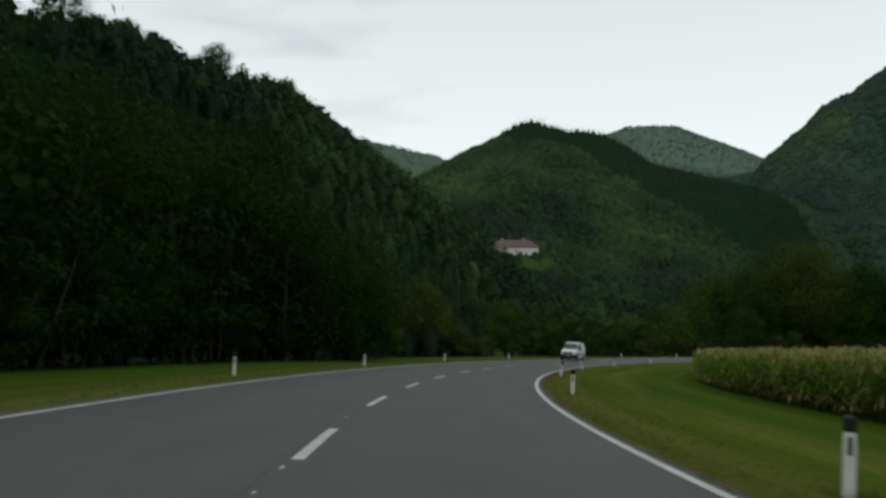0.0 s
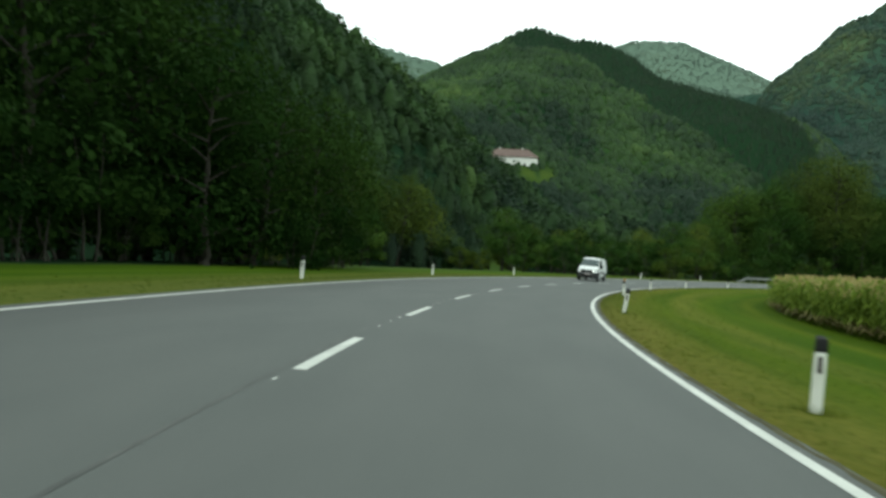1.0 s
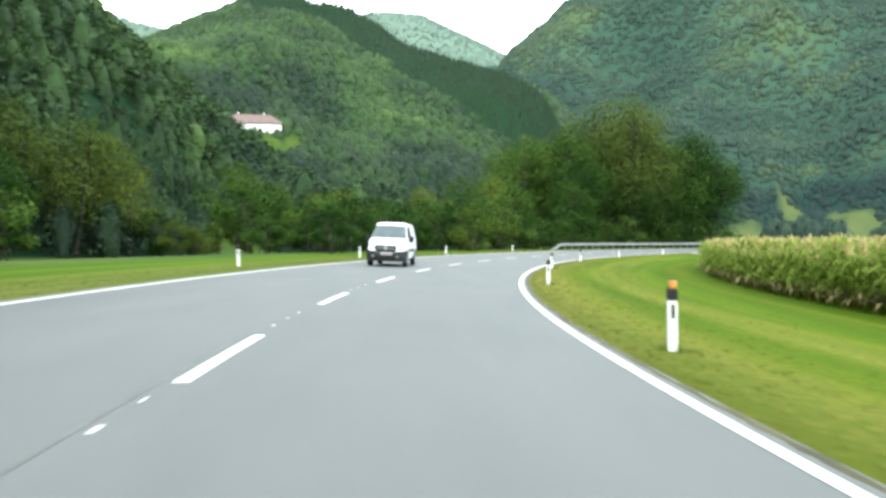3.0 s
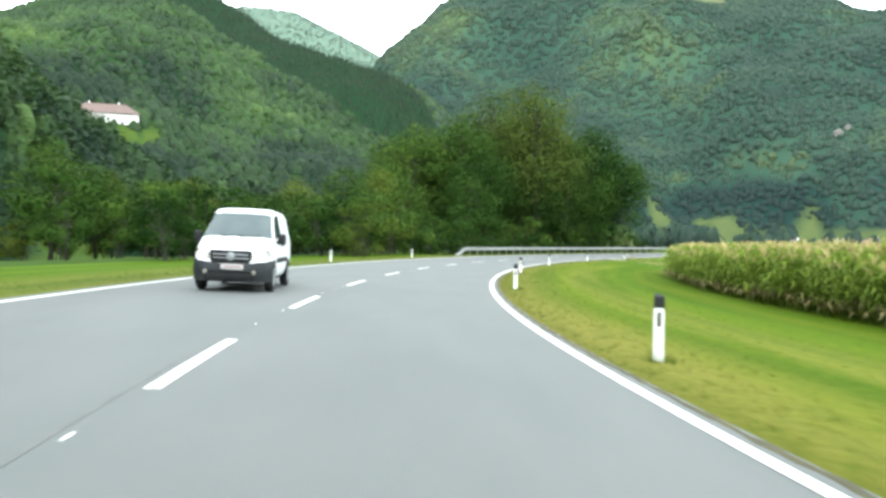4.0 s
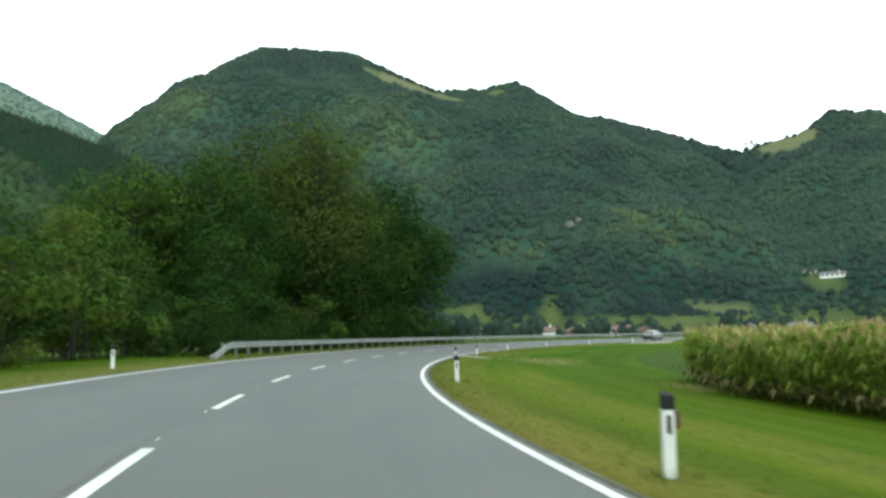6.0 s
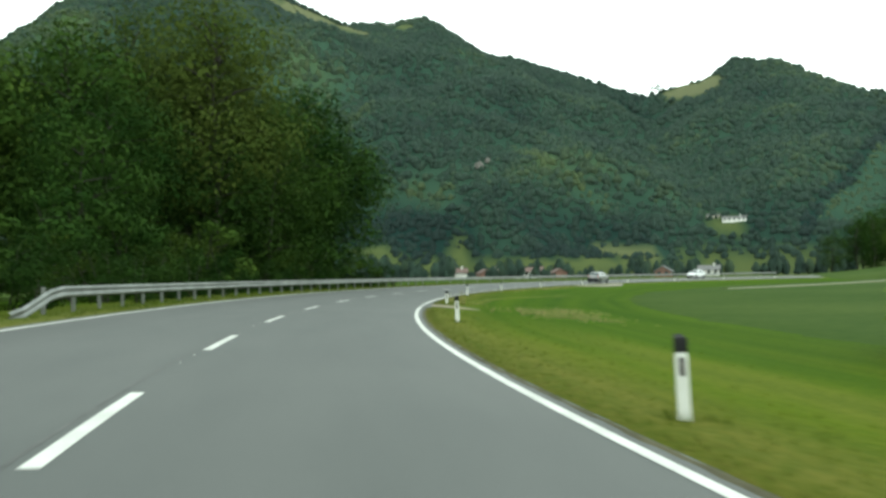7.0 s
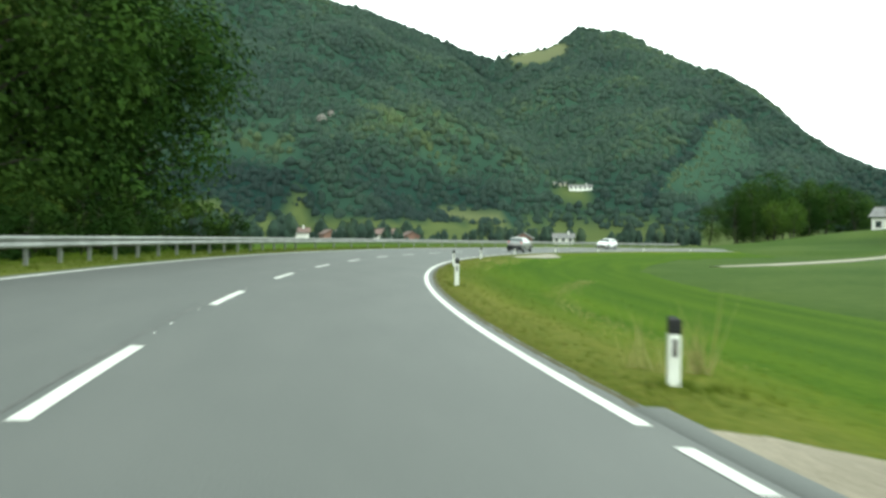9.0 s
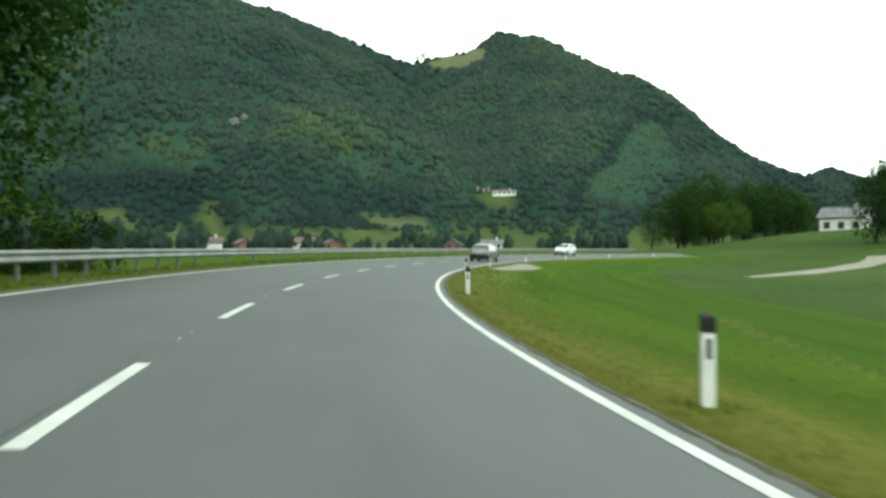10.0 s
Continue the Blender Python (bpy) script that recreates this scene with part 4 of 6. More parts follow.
# the edge of the meadow beyond
MEADOW_EDGE = [(0, 74), (-6, 98), (3, 120), (16, 131), (32, 138), (46, 136)]
for EDGE in (MEADOW_EDGE[:3] + [(11, 127)], [(28, 138), (46, 136), (58, 141)]):
    plant(SHRUBS + PALE_SHRUBS, row(EDGE, 2.0, 5, (0.6, 1.25), rng), "leafy green shrub behind the meadow", "shrubs behind the meadow", rng, category="shrub")
for EDGE in (MEADOW_EDGE[:3] + [(11, 127)], [(30, 140), (46, 138)]):
    plant(BIRCH + TREES[:2], row([(x - 3, y + 4) for x, y in EDGE], 3.0, 10, (0.62, 0.95) if EDGE[0][0] < 20 else (0.5, 0.78), rng), "slender pale green tree behind the meadow", "trees behind the meadow", rng)
plant(PALE_SHRUBS, [(22.5, 146, 0.8), (25, 148, 0.75), (27, 145.5, 0.85), (29.5, 147, 0.8), (31, 152, 0.7), (24, 153, 0.7), (34, 150, 0.75), (28, 158, 0.6)], "pale yellowish green shrub below the pasture", "shrubs below the pasture", rng, category="shrub")
plant(BIRCH + OLIVE, [(4, 141, 0.95), (7.5, 145, 1.05), (10, 149, 0.95), (13, 147, 1.1), (15.5, 151, 0.95), (18, 148, 0.8), (1, 136, 0.9), (-3, 130, 0.85)], "tall pale olive-green tree behind the meadow", "trees behind the meadow", rng)
plant(DARK_SHRUBS, [(21, 148, 0.95), (39, 143, 1.5), (41.5, 145, 1.35), (37, 146, 1.2)], "round dark green bush behind the meadow", "bushes behind the meadow", rng, category="shrub")
plant(SHADED_TREES, [(83, 421, 0.62), (86, 419, 0.55), (78, 424, 0.6)], "dark green tree before the farmhouse on the hill", "trees before the hill farmhouse", rng)
# shrubs and the tall clump behind the guard rail
CLUMP_EDGE = [on_road(s, -10.8)[:2] for s in (134, 142, 150, 160, 172, 184, 196, 206)]
plant(SHRUBS + PALE_SHRUBS, row(CLUMP_EDGE, 2.4, 3, (0.55, 1.15), rng), "leafy green shrub behind the guard rail", "shrubs behind the guard rail", rng, category="shrub")
plant(DARK_SHRUBS + SHRUBS, row([on_road(s, -12.5)[:2] for s in (112, 124, 136, 150, 166, 184, 200)], 2.0, 7, (0.6, 1.1), rng), "dense dark green shrub behind the guard rail", "shrubs behind the guard rail", rng, category="shrub")
plant(TREES + BIRCH + SHADED_TREES[:1], row([on_road(s, -13)[:2] for s in (148, 160, 170, 178)], 3.4, 15, (0.5, 0.75), rng), "slender leafy tree behind the guard rail", "low trees behind the guard rail", rng)
# low darkened bushes added to fill in the shade behind the rail
plant(DARK_SHRUBS, row([on_road(s, -8.3)[:2] for s in (150, 162, 174, 186, 198, 207)], 1.5, 1.6, (0.3, 0.6), rng), "low dark green bush added for the shade behind the guard rail", "low bushes behind the guard rail", rng, category="shrub")


def clump(kind, spots, label, own=20):
    """Trees at (along the road, to its side, height in metres), from prototypes of their own height."""
    plant(kind, [(*on_road(s, n)[:2], h / own) for s, n, h in spots], label, "clump of tall trees", rng, (0.96, 1.04))


clump(TALL[:2], [(179, -22, 19.5), (176, -28, 18.5), (183, -27, 19), (175, -17, 14), (181, -33, 18)], "tall round-crowned green tree in a roadside clump")
clump(TALL_OLIVE, [(187, -15.5, 24), (191, -18, 24), (185, -19, 20), (193, -25, 25)], "tall slender olive-green tree in a roadside clump", 22)
clump(TALL, [(202, -15.5, 19.5), (197, -14, 17.5), (205, -19, 19.5), (199, -22, 20), (206, -14.5, 16)], "broad leafy green tree in a roadside clump")
# darkened trees put the clump's shaded hollows into the leaf colour
clump(SHADED_TREES, [(189, -12.5, 12), (194, -13, 13), (184, -14, 12), (200, -13, 11), (196, -20, 17), (207, -24, 17), (203, -29, 18), (188, -31, 18)], "darkened green tree in a roadside clump", 14)
plant(SHADED_TREES, [(893, 362, 0.8), (892, 356, 0.95), (890, 351, 0.6)], "lone dark tree on the mountain crest", "trees on the mountain crest", rng)
plant(TREES[:2], [(-41, 248, 1.15), (-39, 252, 0.95), (-53, 160, 1.2)], "tall tree standing out on the hill crest", "trees on the hill crest", rng)
# trees round the farm
plant(SHADED_TREES + TREES[:1], [(330, 99, 1.1), (337, 97, 1.2), (343, 92, 1.1), (341, 101, 1.3), (322, 128, 1.3), (328, 120, 1.35), (335, 112, 1.3), (302, 137, 0.85), (306, 131, 0.95), (301, 126, 0.8), (312, 126, 1.1), (305, 121, 0.75), (318, 122, 1.15), (311, 117, 0.9), (325, 118, 1.2), (318, 112, 1.0), (330, 112, 1.2), (324, 107, 1.0), (336, 106, 1.15), (298, 117, 0.7), (333, 124, 1.2), (316, 130, 1.1)], "round dark green tree below the farm", "trees below the farm", rng)
plant(SHADED_TREES, [(247, 97, 1.35), (252, 93, 1.2), (250, 99, 1.1)], "dark green tree beside the farmhouse", "trees beside the farmhouse", rng)
for p in PROTOTYPES:
    for o in (*p.children, p):
        bpy.data.objects.remove(o)


# ---- woods on the slopes, too many to count ----
def wood_material(name, a, b, c, soft=1.1):
    """Crowns whose colour runs from a through b to c by tree."""
    m = material(name, (0.75, 0.75, 0.75), (1.25, 1.25, 1.25), 0.3, 0.9, 0.3, 0.0, 2.0)
    n, l = m.node_tree.nodes, m.node_tree.links
    bs = n["Principled BSDF"]
    at, rp, mu = n.new("ShaderNodeAttribute"), n.new("ShaderNodeValToRGB"), n.new("ShaderNodeMix")
    at.attribute_name = "tint"
    rp.color_ramp.elements[0].color, rp.color_ramp.elements[1].color = (*a, 1), (*c, 1)
    rp.color_ramp.elements.new(0.5).color = (*b, 1)
    mu.data_type, mu.blend_type = "RGBA", "MULTIPLY"
    mu.inputs["Factor"].default_value = 1.0
    l.new(at.outputs["Fac"], rp.inputs["Fac"])
    l.new(rp.outputs["Color"], mu.inputs["A"])
    l.new(bs.inputs["Base Color"].links[0].from_socket, mu.inputs["B"])
    l.new(mu.outputs["Result"], bs.inputs["Base Color"])
    # normals bent upwards to even out shade; leaves of a canopy face every way
    ge, up, nm = n.new("ShaderNodeNewGeometry"), n.new("ShaderNodeVectorMath"), n.new("ShaderNodeVectorMath")
    up.operation, nm.operation = "ADD", "NORMALIZE"
    up.inputs[1].default_value = (0, 0, soft)
    l.new(ge.outputs["Normal"], up.inputs[0])
    l.new(up.outputs["Vector"], nm.inputs[0])
    l.new(nm.outputs["Vector"], bs.inputs["Normal"])
    return leafy(m, 0.3)


M_WOOD_NEAR = wood_material("woodland_crowns", *WOOD_GREENS)
M_WOOD_HILL = wood_material("hill_crowns", *WOOD_GREENS, 1.8)
M_WOOD_HAZE = wood_material("hazed_crowns", *HAZE_GREENS, 4.0)
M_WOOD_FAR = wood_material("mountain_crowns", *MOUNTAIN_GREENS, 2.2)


def blob(rng, conifer, cards, card_size, sides=6, rings=3, loose=0.25, core=1.0, lift=0.0):
    """A tree of unit height for the far woods: an uneven crown with leaf sprays standing out of it."""
    v, t = [], []
    for r in range(rings):
        u = r / (rings - 1)
        if conifer:
            z, rad = 0.08 + 0.82 * u, 0.2 * (1 - u) ** 0.85 + 0.015
        else:
            z, rad = (0.12 + 0.76 * u, 0.36 * math.sin(math.pi * (0.2 + 0.68 * u)) ** 0.8) if rings > 2 else (0.12 + 0.62 * u, 0.38 - 0.1 * u)
        for j in range(sides):
            a = (j + 0.5 * (r % 2)) / sides * math.tau
            q = rad * rng.uniform(0.72, 1.2)
            v.append((math.cos(a) * q, math.sin(a) * q, z + rng.uniform(-0.05, 0.05)))
    top = len(v)
    v.append((rng.uniform(-0.04, 0.04), rng.uniform(-0.04, 0.04), 1.0 if conifer else 0.97))
    for r in range(rings - 1):
        for j in range(sides):
            a, b = r * sides + j, r * sides + (j + 1) % sides
            t += [(a, b, b + sides), (a, b + sides, a + sides)]
    t += [((rings - 1) * sides + j, (rings - 1) * sides + (j + 1) % sides, top) for j in range(sides)]
    v = np.array(v) * np.array([core, core, 1.0])
    if cards > 50:
        u, a = rng.uniform(0.02, 1, cards) ** 0.8, rng.uniform(0, math.tau, cards)
        lob = 1 + 0.22 * np.sin(3 * a + 9 * u + rng.uniform(0, 6)) + 0.12 * np.sin(5 * a - 7 * u)
        rad = (0.24 * (1 - u) ** 0.8 + 0.02 if conifer else 0.38 * np.sin(math.pi * (0.16 + 0.8 * u)) ** 0.75) * lob * rng.uniform(0.55, 1.12, cards)
        base = np.stack([np.cos(a) * rad, np.sin(a) * rad, 0.06 + 0.94 * u + rng.normal(0, 0.02, cards)], -1)
    else:
        pick = rng.randint(sides if rings > 2 else 0, len(v), cards)
        base = v[pick] * (1 + rng.uniform(-0.05, 0.16, (cards, 1))) + rng.normal(0, 0.045, (cards, 3))
    out = base - np.array([0, 0, 0.45 - lift])
    lv, lt = leaf_cards(base, out / (np.linalg.norm(out, axis=1)[:, None] + 1e-6), card_size, rng, 0.7, loose)
    return merge([(v, t), (lv, lt)])


def scatter_wood(name, box, spacing, near, far, heights, cards, card_size, mat, label, conifer_share, seed, tint_shift=0.0, fat=1.0, sunk=0.0):
    r = np.random.RandomState(seed)
    xs = np.arange(box[0], box[1], spacing)
    ys = np.arange(box[2], box[3], spacing)
    X, Y = np.meshgrid(xs, ys)
    X = (X + r.uniform(-0.8, 0.8, X.shape) * spacing).ravel()
    Y = (Y + r.uniform(-0.8, 0.8, Y.shape) * spacing).ravel()
    d = np.hypot(X - 50, Y - 90)
    ok = (d >= near) & (d < far)
    X, Y = X[ok], Y[ok]
    Z = hills(X, Y)
    ok = ((Z > 2.0) | (Y > 0.9 * X + 130)) & (meadow(X, Y) < 0.5)
    ok &= np.abs(road_n(X, Y)[0]) > 26
    X, Y, Z = X[ok], Y[ok], Z[ok]
    seen = np.zeros(len(X), bool)
    for ex, ey in ((5, 30), (25, 80), (85, 135)):
        clear = np.ones(len(X), bool)
        for u in np.linspace(0.3, 0.97, 14):
            clear &= hills(ex + (X - ex) * u, ey + (Y - ey) * u) < 2 + (Z + 16) * u
        seen |= clear
    X, Y, Z = X[seen], Y[seen], terrain(X[seen], Y[seen])
    n = len(X)
    fine = cards > 50
    sides, rings = (6, 3) if fine else (5, 3)
    types = [blob(r, False, cards, card_size, sides, rings, 0.3, 0.5 if fine else 0.95, 0.5) for _ in range(6)] + [blob(r, True, cards, card_size * 0.7, sides, rings, 0.3, 0.55 if fine else 0.9, 0.4) for _ in range(3)]
    conif = r.uniform(0, 1, n) < np.clip(conifer_share + 0.35 * waves(X, Y, 140, 21), 0.0, 0.95)
    dark = dark_ridge(X, Y) if name == "hill_woodland" else np.zeros(n, bool)
    conif |= dark
    kind = np.where(conif, 6 + r.randint(0, 3, n), r.randint(0, 6, n))
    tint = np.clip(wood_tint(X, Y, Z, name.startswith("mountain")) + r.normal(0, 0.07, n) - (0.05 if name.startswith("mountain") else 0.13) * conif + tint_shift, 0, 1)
    tint = np.where(dark, r.uniform(0, 0.1, n), tint)
    young = young_wood(X, Y)
    tint = np.where(young, 0.74 - 0.32 * np.clip((np.interp(X, [622, 680, 760], [177, 154, 128]) - Y) / 36, 0, 1) + r.normal(0, 0.04, n), tint)
    V, T, C, o = [], [], [], 0
    for k, (bv, bt) in enumerate(types):
        w = np.where(kind == k)[0]
        if not len(w):
            continue
        a = r.uniform(0, math.tau, len(w))
        h = r.uniform(*heights, len(w)) * np.exp(r.normal(0, 0.11, len(w))) * (1.05 if k >= 6 else 1.0) * np.where(young[w], 0.6, 1.0) * np.where((np.abs(X[w] - 76) < 24) & (np.abs(Y[w] - 385) < 46) | (np.abs(X[w] - 27) < 16) & (np.abs(Y[w] - 172) < 52), 0.65, 1.0)
        wide = h * r.uniform(0.95, 1.35, len(w)) * fat
        c, s = np.cos(a), np.sin(a)
        vx = (bv[None, :, 0] * c[:, None] - bv[None, :, 1] * s[:, None]) * wide[:, None] + X[w][:, None]
        vy = (bv[None, :, 0] * s[:, None] + bv[None, :, 1] * c[:, None]) * wide[:, None] + Y[w][:, None]
        vz = bv[None, :, 2] * h[:, None] + Z[w][:, None] - 0.6 - sunk * h[:, None]
        V.append(np.stack([vx, vy, vz], -1).reshape(-1, 3))
        T.append((bt[None] + (np.arange(len(w)) * len(bv))[:, None, None]).reshape(-1, 3) + o)
        C.append(np.repeat(tint[w], len(bv)))
        o += len(w) * len(bv)
    ob = new(name, fast_mesh(name, np.concatenate(V), np.concatenate(T), mat, np.concatenate(C)))
    return tagged(ob, label, "woodland", kind="stuff")


scatter_wood("near_woodland", (-140, 180, 30, 320), 4.5, 20, 125, (6.5, 10.5), 300, 0.04, M_WOOD_NEAR, "dense mixed green woodland on the lower slopes", 0.04, 101, -0.08, 0.9)
scatter_wood("slope_woodland", (-140, 180, 30, 420), 4.5, 125, 250, (6.5, 10.5), 72, 0.058, M_WOOD_NEAR, "dense mixed green woodland on the lower slopes", 0.06, 106, -0.05, 1.15, 0.2)
scatter_wood("hill_woodland", (-160, 380, 200, 900), 3.3, 250, 800, (5, 9), 1, 0.12, M_WOOD_HILL, "mixed green woodland covering the hill round the house", 0.0, 102, -0.14, 1.0, 0.5)
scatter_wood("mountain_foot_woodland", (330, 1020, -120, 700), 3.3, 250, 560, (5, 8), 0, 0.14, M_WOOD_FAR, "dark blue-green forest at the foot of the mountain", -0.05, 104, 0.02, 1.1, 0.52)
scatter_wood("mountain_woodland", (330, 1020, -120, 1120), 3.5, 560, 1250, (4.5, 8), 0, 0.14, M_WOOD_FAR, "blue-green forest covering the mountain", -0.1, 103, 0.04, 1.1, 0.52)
scatter_wood("far_hill_woodland", (-200, 950, 1250, 1960), 6.5, 1100, 2200, (3, 5), 0, 0.15, M_WOOD_HAZE, "pale blue-green woods on the far hills", 0.0, 105, 0.0, 1.7, 0.55)

# ---- maize field on the inner side ----
def corn_plant(r, simple):
    """One maize plant of unit height: stalk, arching leaves; the tassel apart."""
    pieces = [tube([(0, 0, 0), (0.01, 0, 0.5), (0, 0.01, 0.9)], [0.012, 0.01, 0.006], 3)]
    dry = []
    for i in range(4 if simple else 12):
        a, z = r.uniform(0, math.tau), 0.12 + (0.3 if simple else 0) + (0.55 if simple else 0.78) * i / (4 if simple else 11)
        ln, w = r.uniform(0.26, 0.42), r.uniform(0.02, 0.032)
        d, sd = np.array([math.cos(a), math.sin(a), 0]), np.array([-math.sin(a), math.cos(a), 0])
        v = []
        for u, up, k in ((0.0, 0.0, 0.5), (0.35, 0.17, 1.0), (0.7, 0.2, 0.9), (1.0, 0.05 - r.uniform(0, 0.12), 0.08)):
            c = d * ln * u + np.array([0, 0, z + up * ln * 1.6])
            v += [c - sd * w * k, c + sd * w * k]
        (dry if i < 2 and not simple else pieces).append((v, [(0, 1, 3), (0, 3, 2), (2, 3, 5), (2, 5, 4), (4, 5, 7), (4, 7, 6)]))
    tassel = []
    for i in range(5):
        a = r.uniform(0, math.tau)
        sp = r.uniform(0.02, 0.09)
        top = (math.cos(a) * sp, math.sin(a) * sp, 1.0 + r.uniform(-0.03, 0.06))
        tassel.append(([(-0.009, 0, 0.86), (0.009, 0, 0.86), (top[0] + 0.009, top[1], top[2]), (top[0] - 0.009, top[1], top[2])], [(0, 1, 2), (0, 2, 3)]))
    return merge(pieces), merge(tassel), merge(dry or tassel[:1])


def spread(types, picks, X, Y, Z, size, r):
    V, T, o = [], [], 0
    for k, (bv, bt) in enumerate(types):
        w = np.where(picks == k)[0]
        if not len(w):
            continue
        a = r.uniform(0, math.tau, len(w))
        c, s = np.cos(a)[:, None], np.sin(a)[:, None]
        h = size[w][:, None]
        vx = (bv[None, :, 0] * c - bv[None, :, 1] * s) * h + X[w][:, None]
        vy = (bv[None, :, 0] * s + bv[None, :, 1] * c) * h + Y[w][:, None]
        V.append(np.stack([vx, vy, bv[None, :, 2] * h + Z[w][:, None]], -1).reshape(-1, 3))
        T.append((bt[None] + (np.arange(len(w)) * len(bv))[:, None, None]).reshape(-1, 3) + o)
        o += len(w) * len(bv)
    return np.concatenate(V), np.concatenate(T)


def surface(X, Y):
    n, s = road_n(X, Y)
    up = np.where(n > 0, np.interp(n, [4.4, 4.9, 5.5, 6.5, 8, 10, 12, 14, 16], [0.0, 0.02, 0.0, -0.04, -0.14, -0.28, -0.42, -0.52, -0.55]), np.interp(-n, [5.1, 5.6, 6.5, 8, 10, 12, 14], [0.0, 0.03, 0.0, -0.01, 0.0, 0.02, 0.04]))
    return np.where((n > -13) & (n < 15.5), up - BANK * np.clip(n, -6.5, 6.5), terrain(X, Y))


def along(S, N):
    h = np.interp(S, ROAD_S, ROAD_H)
    return np.interp(S, ROAD_S, ROAD_X) + N * np.cos(h), np.interp(S, ROAD_S, ROAD_Y) - N * np.sin(h)


r_corn = np.random.RandomState(61)
S, N = [], []
for i in range(38):
    n0 = 13.2 + 0.72 * i
    gap = 0.25 if i < 3 else (0.42 if i < 8 else 1.1)
    ss = np.arange(18, 133.5 + min(11.0, 4.4 * i) - 0.2 * i, gap)
    S.append(ss + r_corn.normal(0, 0.05, len(ss)))
    N.append(n0 + r_corn.normal(0, 0.07, len(ss)))
S, N = np.concatenate(S), np.concatenate(N)
CX, CY = along(S, N)
CZ = surface(CX, CY) - 0.04
tall = r_corn.uniform(1.85, 2.15, len(CX)) * np.where(N < 13.6, r_corn.uniform(0.72, 1.0, len(CX)), 1.0)
kinds = [corn_plant(r_corn, False) for _ in range(4)] + [corn_plant(r_corn, True) for _ in range(3)]
pick = np.where(N < 15.4, r_corn.randint(0, 4, len(CX)), 4 + r_corn.randint(0, 3, len(CX)))
maize = new("maize_field", fast_mesh("maize_field", *spread([k[0] for k in kinds], pick, CX, CY, CZ, tall, r_corn), M_CORN))
tagged(maize, "ripening green maize crop with broad arching leaves", "maize", kind="stuff")
low = N < 15.4
husks = new("maize_dry_leaves", fast_mesh("maize_dry_leaves", *spread([k[2] for k in kinds[:4]], pick[low], CX[low], CY[low], CZ[low], tall[low], r_corn), M_HUSK))
tagged(husks, "withered brown lower leaves of the maize crop", "maize", kind="stuff")
tassels = new("maize_tassels", fast_mesh("maize_tassels", *spread([k[1] for k in kinds], pick, CX, CY, CZ, tall, r_corn), M_TASSEL))
tagged(tassels, "straw-coloured tassels above the maize crop", "maize", kind="stuff")


# ---- grass ----
def tuft(r, blades, spread_r, lean, w=0.045):
    v, t = [], []
    for i in range(blades):
        a, b = r.uniform(0, math.tau), r.uniform(0, math.tau)
        x, y = math.cos(a) * spread_r * r.uniform(), math.sin(a) * spread_r * r.uniform()
        h = r.uniform(0.5, 1.0)
        k = len(v)
        v += [(x - w * math.sin(b), y + w * math.cos(b), 0), (x + w * math.sin(b), y - w * math.cos(b), 0), (x + math.cos(b) * lean * h, y + math.sin(b) * lean * h, h)]
        t.append((k, k + 1, k + 2))
    return np.array(v), np.array(t)


def grass(name, S, N, sizes, mat, label, seed, blades=7, lean=0.5, w=0.045):
    r = np.random.RandomState(seed)
    X, Y = along(S, N)
    types = [tuft(r, blades, 0.8 if w > 0.02 else 0.12, lean, w) for _ in range(5)]
    ob = new(name, fast_mesh(name, *spread(types, r.randint(0, 5, len(X)), X, Y, surface(X, Y) - 0.01, sizes, r), mat))
    return tagged(ob, label, "grass", kind="stuff")


r_g = np.random.RandomState(62)
k = 15000
S = r_g.uniform(5, 265, k)
N = 4.5 + r_g.exponential(1.6, k)
ok = (N < 10.2) & ~((S > 160.9) & (S < 165.0) & (N < 6.6))
grass("verge_grass", S[ok], N[ok], r_g.uniform(0.035, 0.085, k)[ok], M_BLADE, "short mown green grass of the verge", 63)
k = 6500
S = r_g.uniform(5, 262, k)
N = 4.34 + r_g.exponential(0.3, k)
ok = ~((S > 161.2) & (S < 165.0)) & (N < 6)
grass("worn_verge_grass", S[ok], N[ok], r_g.uniform(0.025, 0.07, k)[ok], M_EDGEGRASS, "worn yellowish grass at the asphalt edge", 67, 6, 0.6)
k = 9000
S = r_g.uniform(10, 265, k)
N = -5.08 - r_g.exponential(1.3, k)
ok = N > -9.5
grass("verge_grass", S[ok], N[ok], r_g.uniform(0.04, 0.1, k)[ok] * np.where(S[ok] > 146, 1.9, 1.0), M_BLADE, "short green grass beside the road", 64)
k = 900
S = np.concatenate([r_g.normal(c, w, k // 5) for c, w in ((164.3, 1.6), (161.5, 1.6), (158, 1.6), (215, 6), (136, 1.4))])
N = np.concatenate([r_g.normal(c, w, k // 5) for c, w in ((10.8, 0.7), (9.0, 0.8), (10.2, 0.7), (6.5, 0.8), (13.2, 0.4))])
ok = N > 5.2
grass("dry_grass", S[ok], N[ok], r_g.uniform(0.09, 0.22, k)[ok], M_DRYGRASS, "tall dry straw-coloured grass", 65, 6, 0.35)
k = 1100
S = r_g.uniform(168, 197, k)
N = np.interp(S, [168, 175, 182, 188, 197], [6.5, 6.8, 7.6, 9.0, 11.2]) + r_g.normal(0, 0.24, k)
grass("tan_grass", S, N, r_g.uniform(0.04, 0.09, k), M_DRYGRASS, "tan dried grass left in an arc on the meadow", 68, 6, 0.5)
S, N = r_g.normal(167.5, 0.12, 9), np.where(np.arange(9) < 3, 5.3, 5.85) + r_g.normal(0, 0.08, 9)
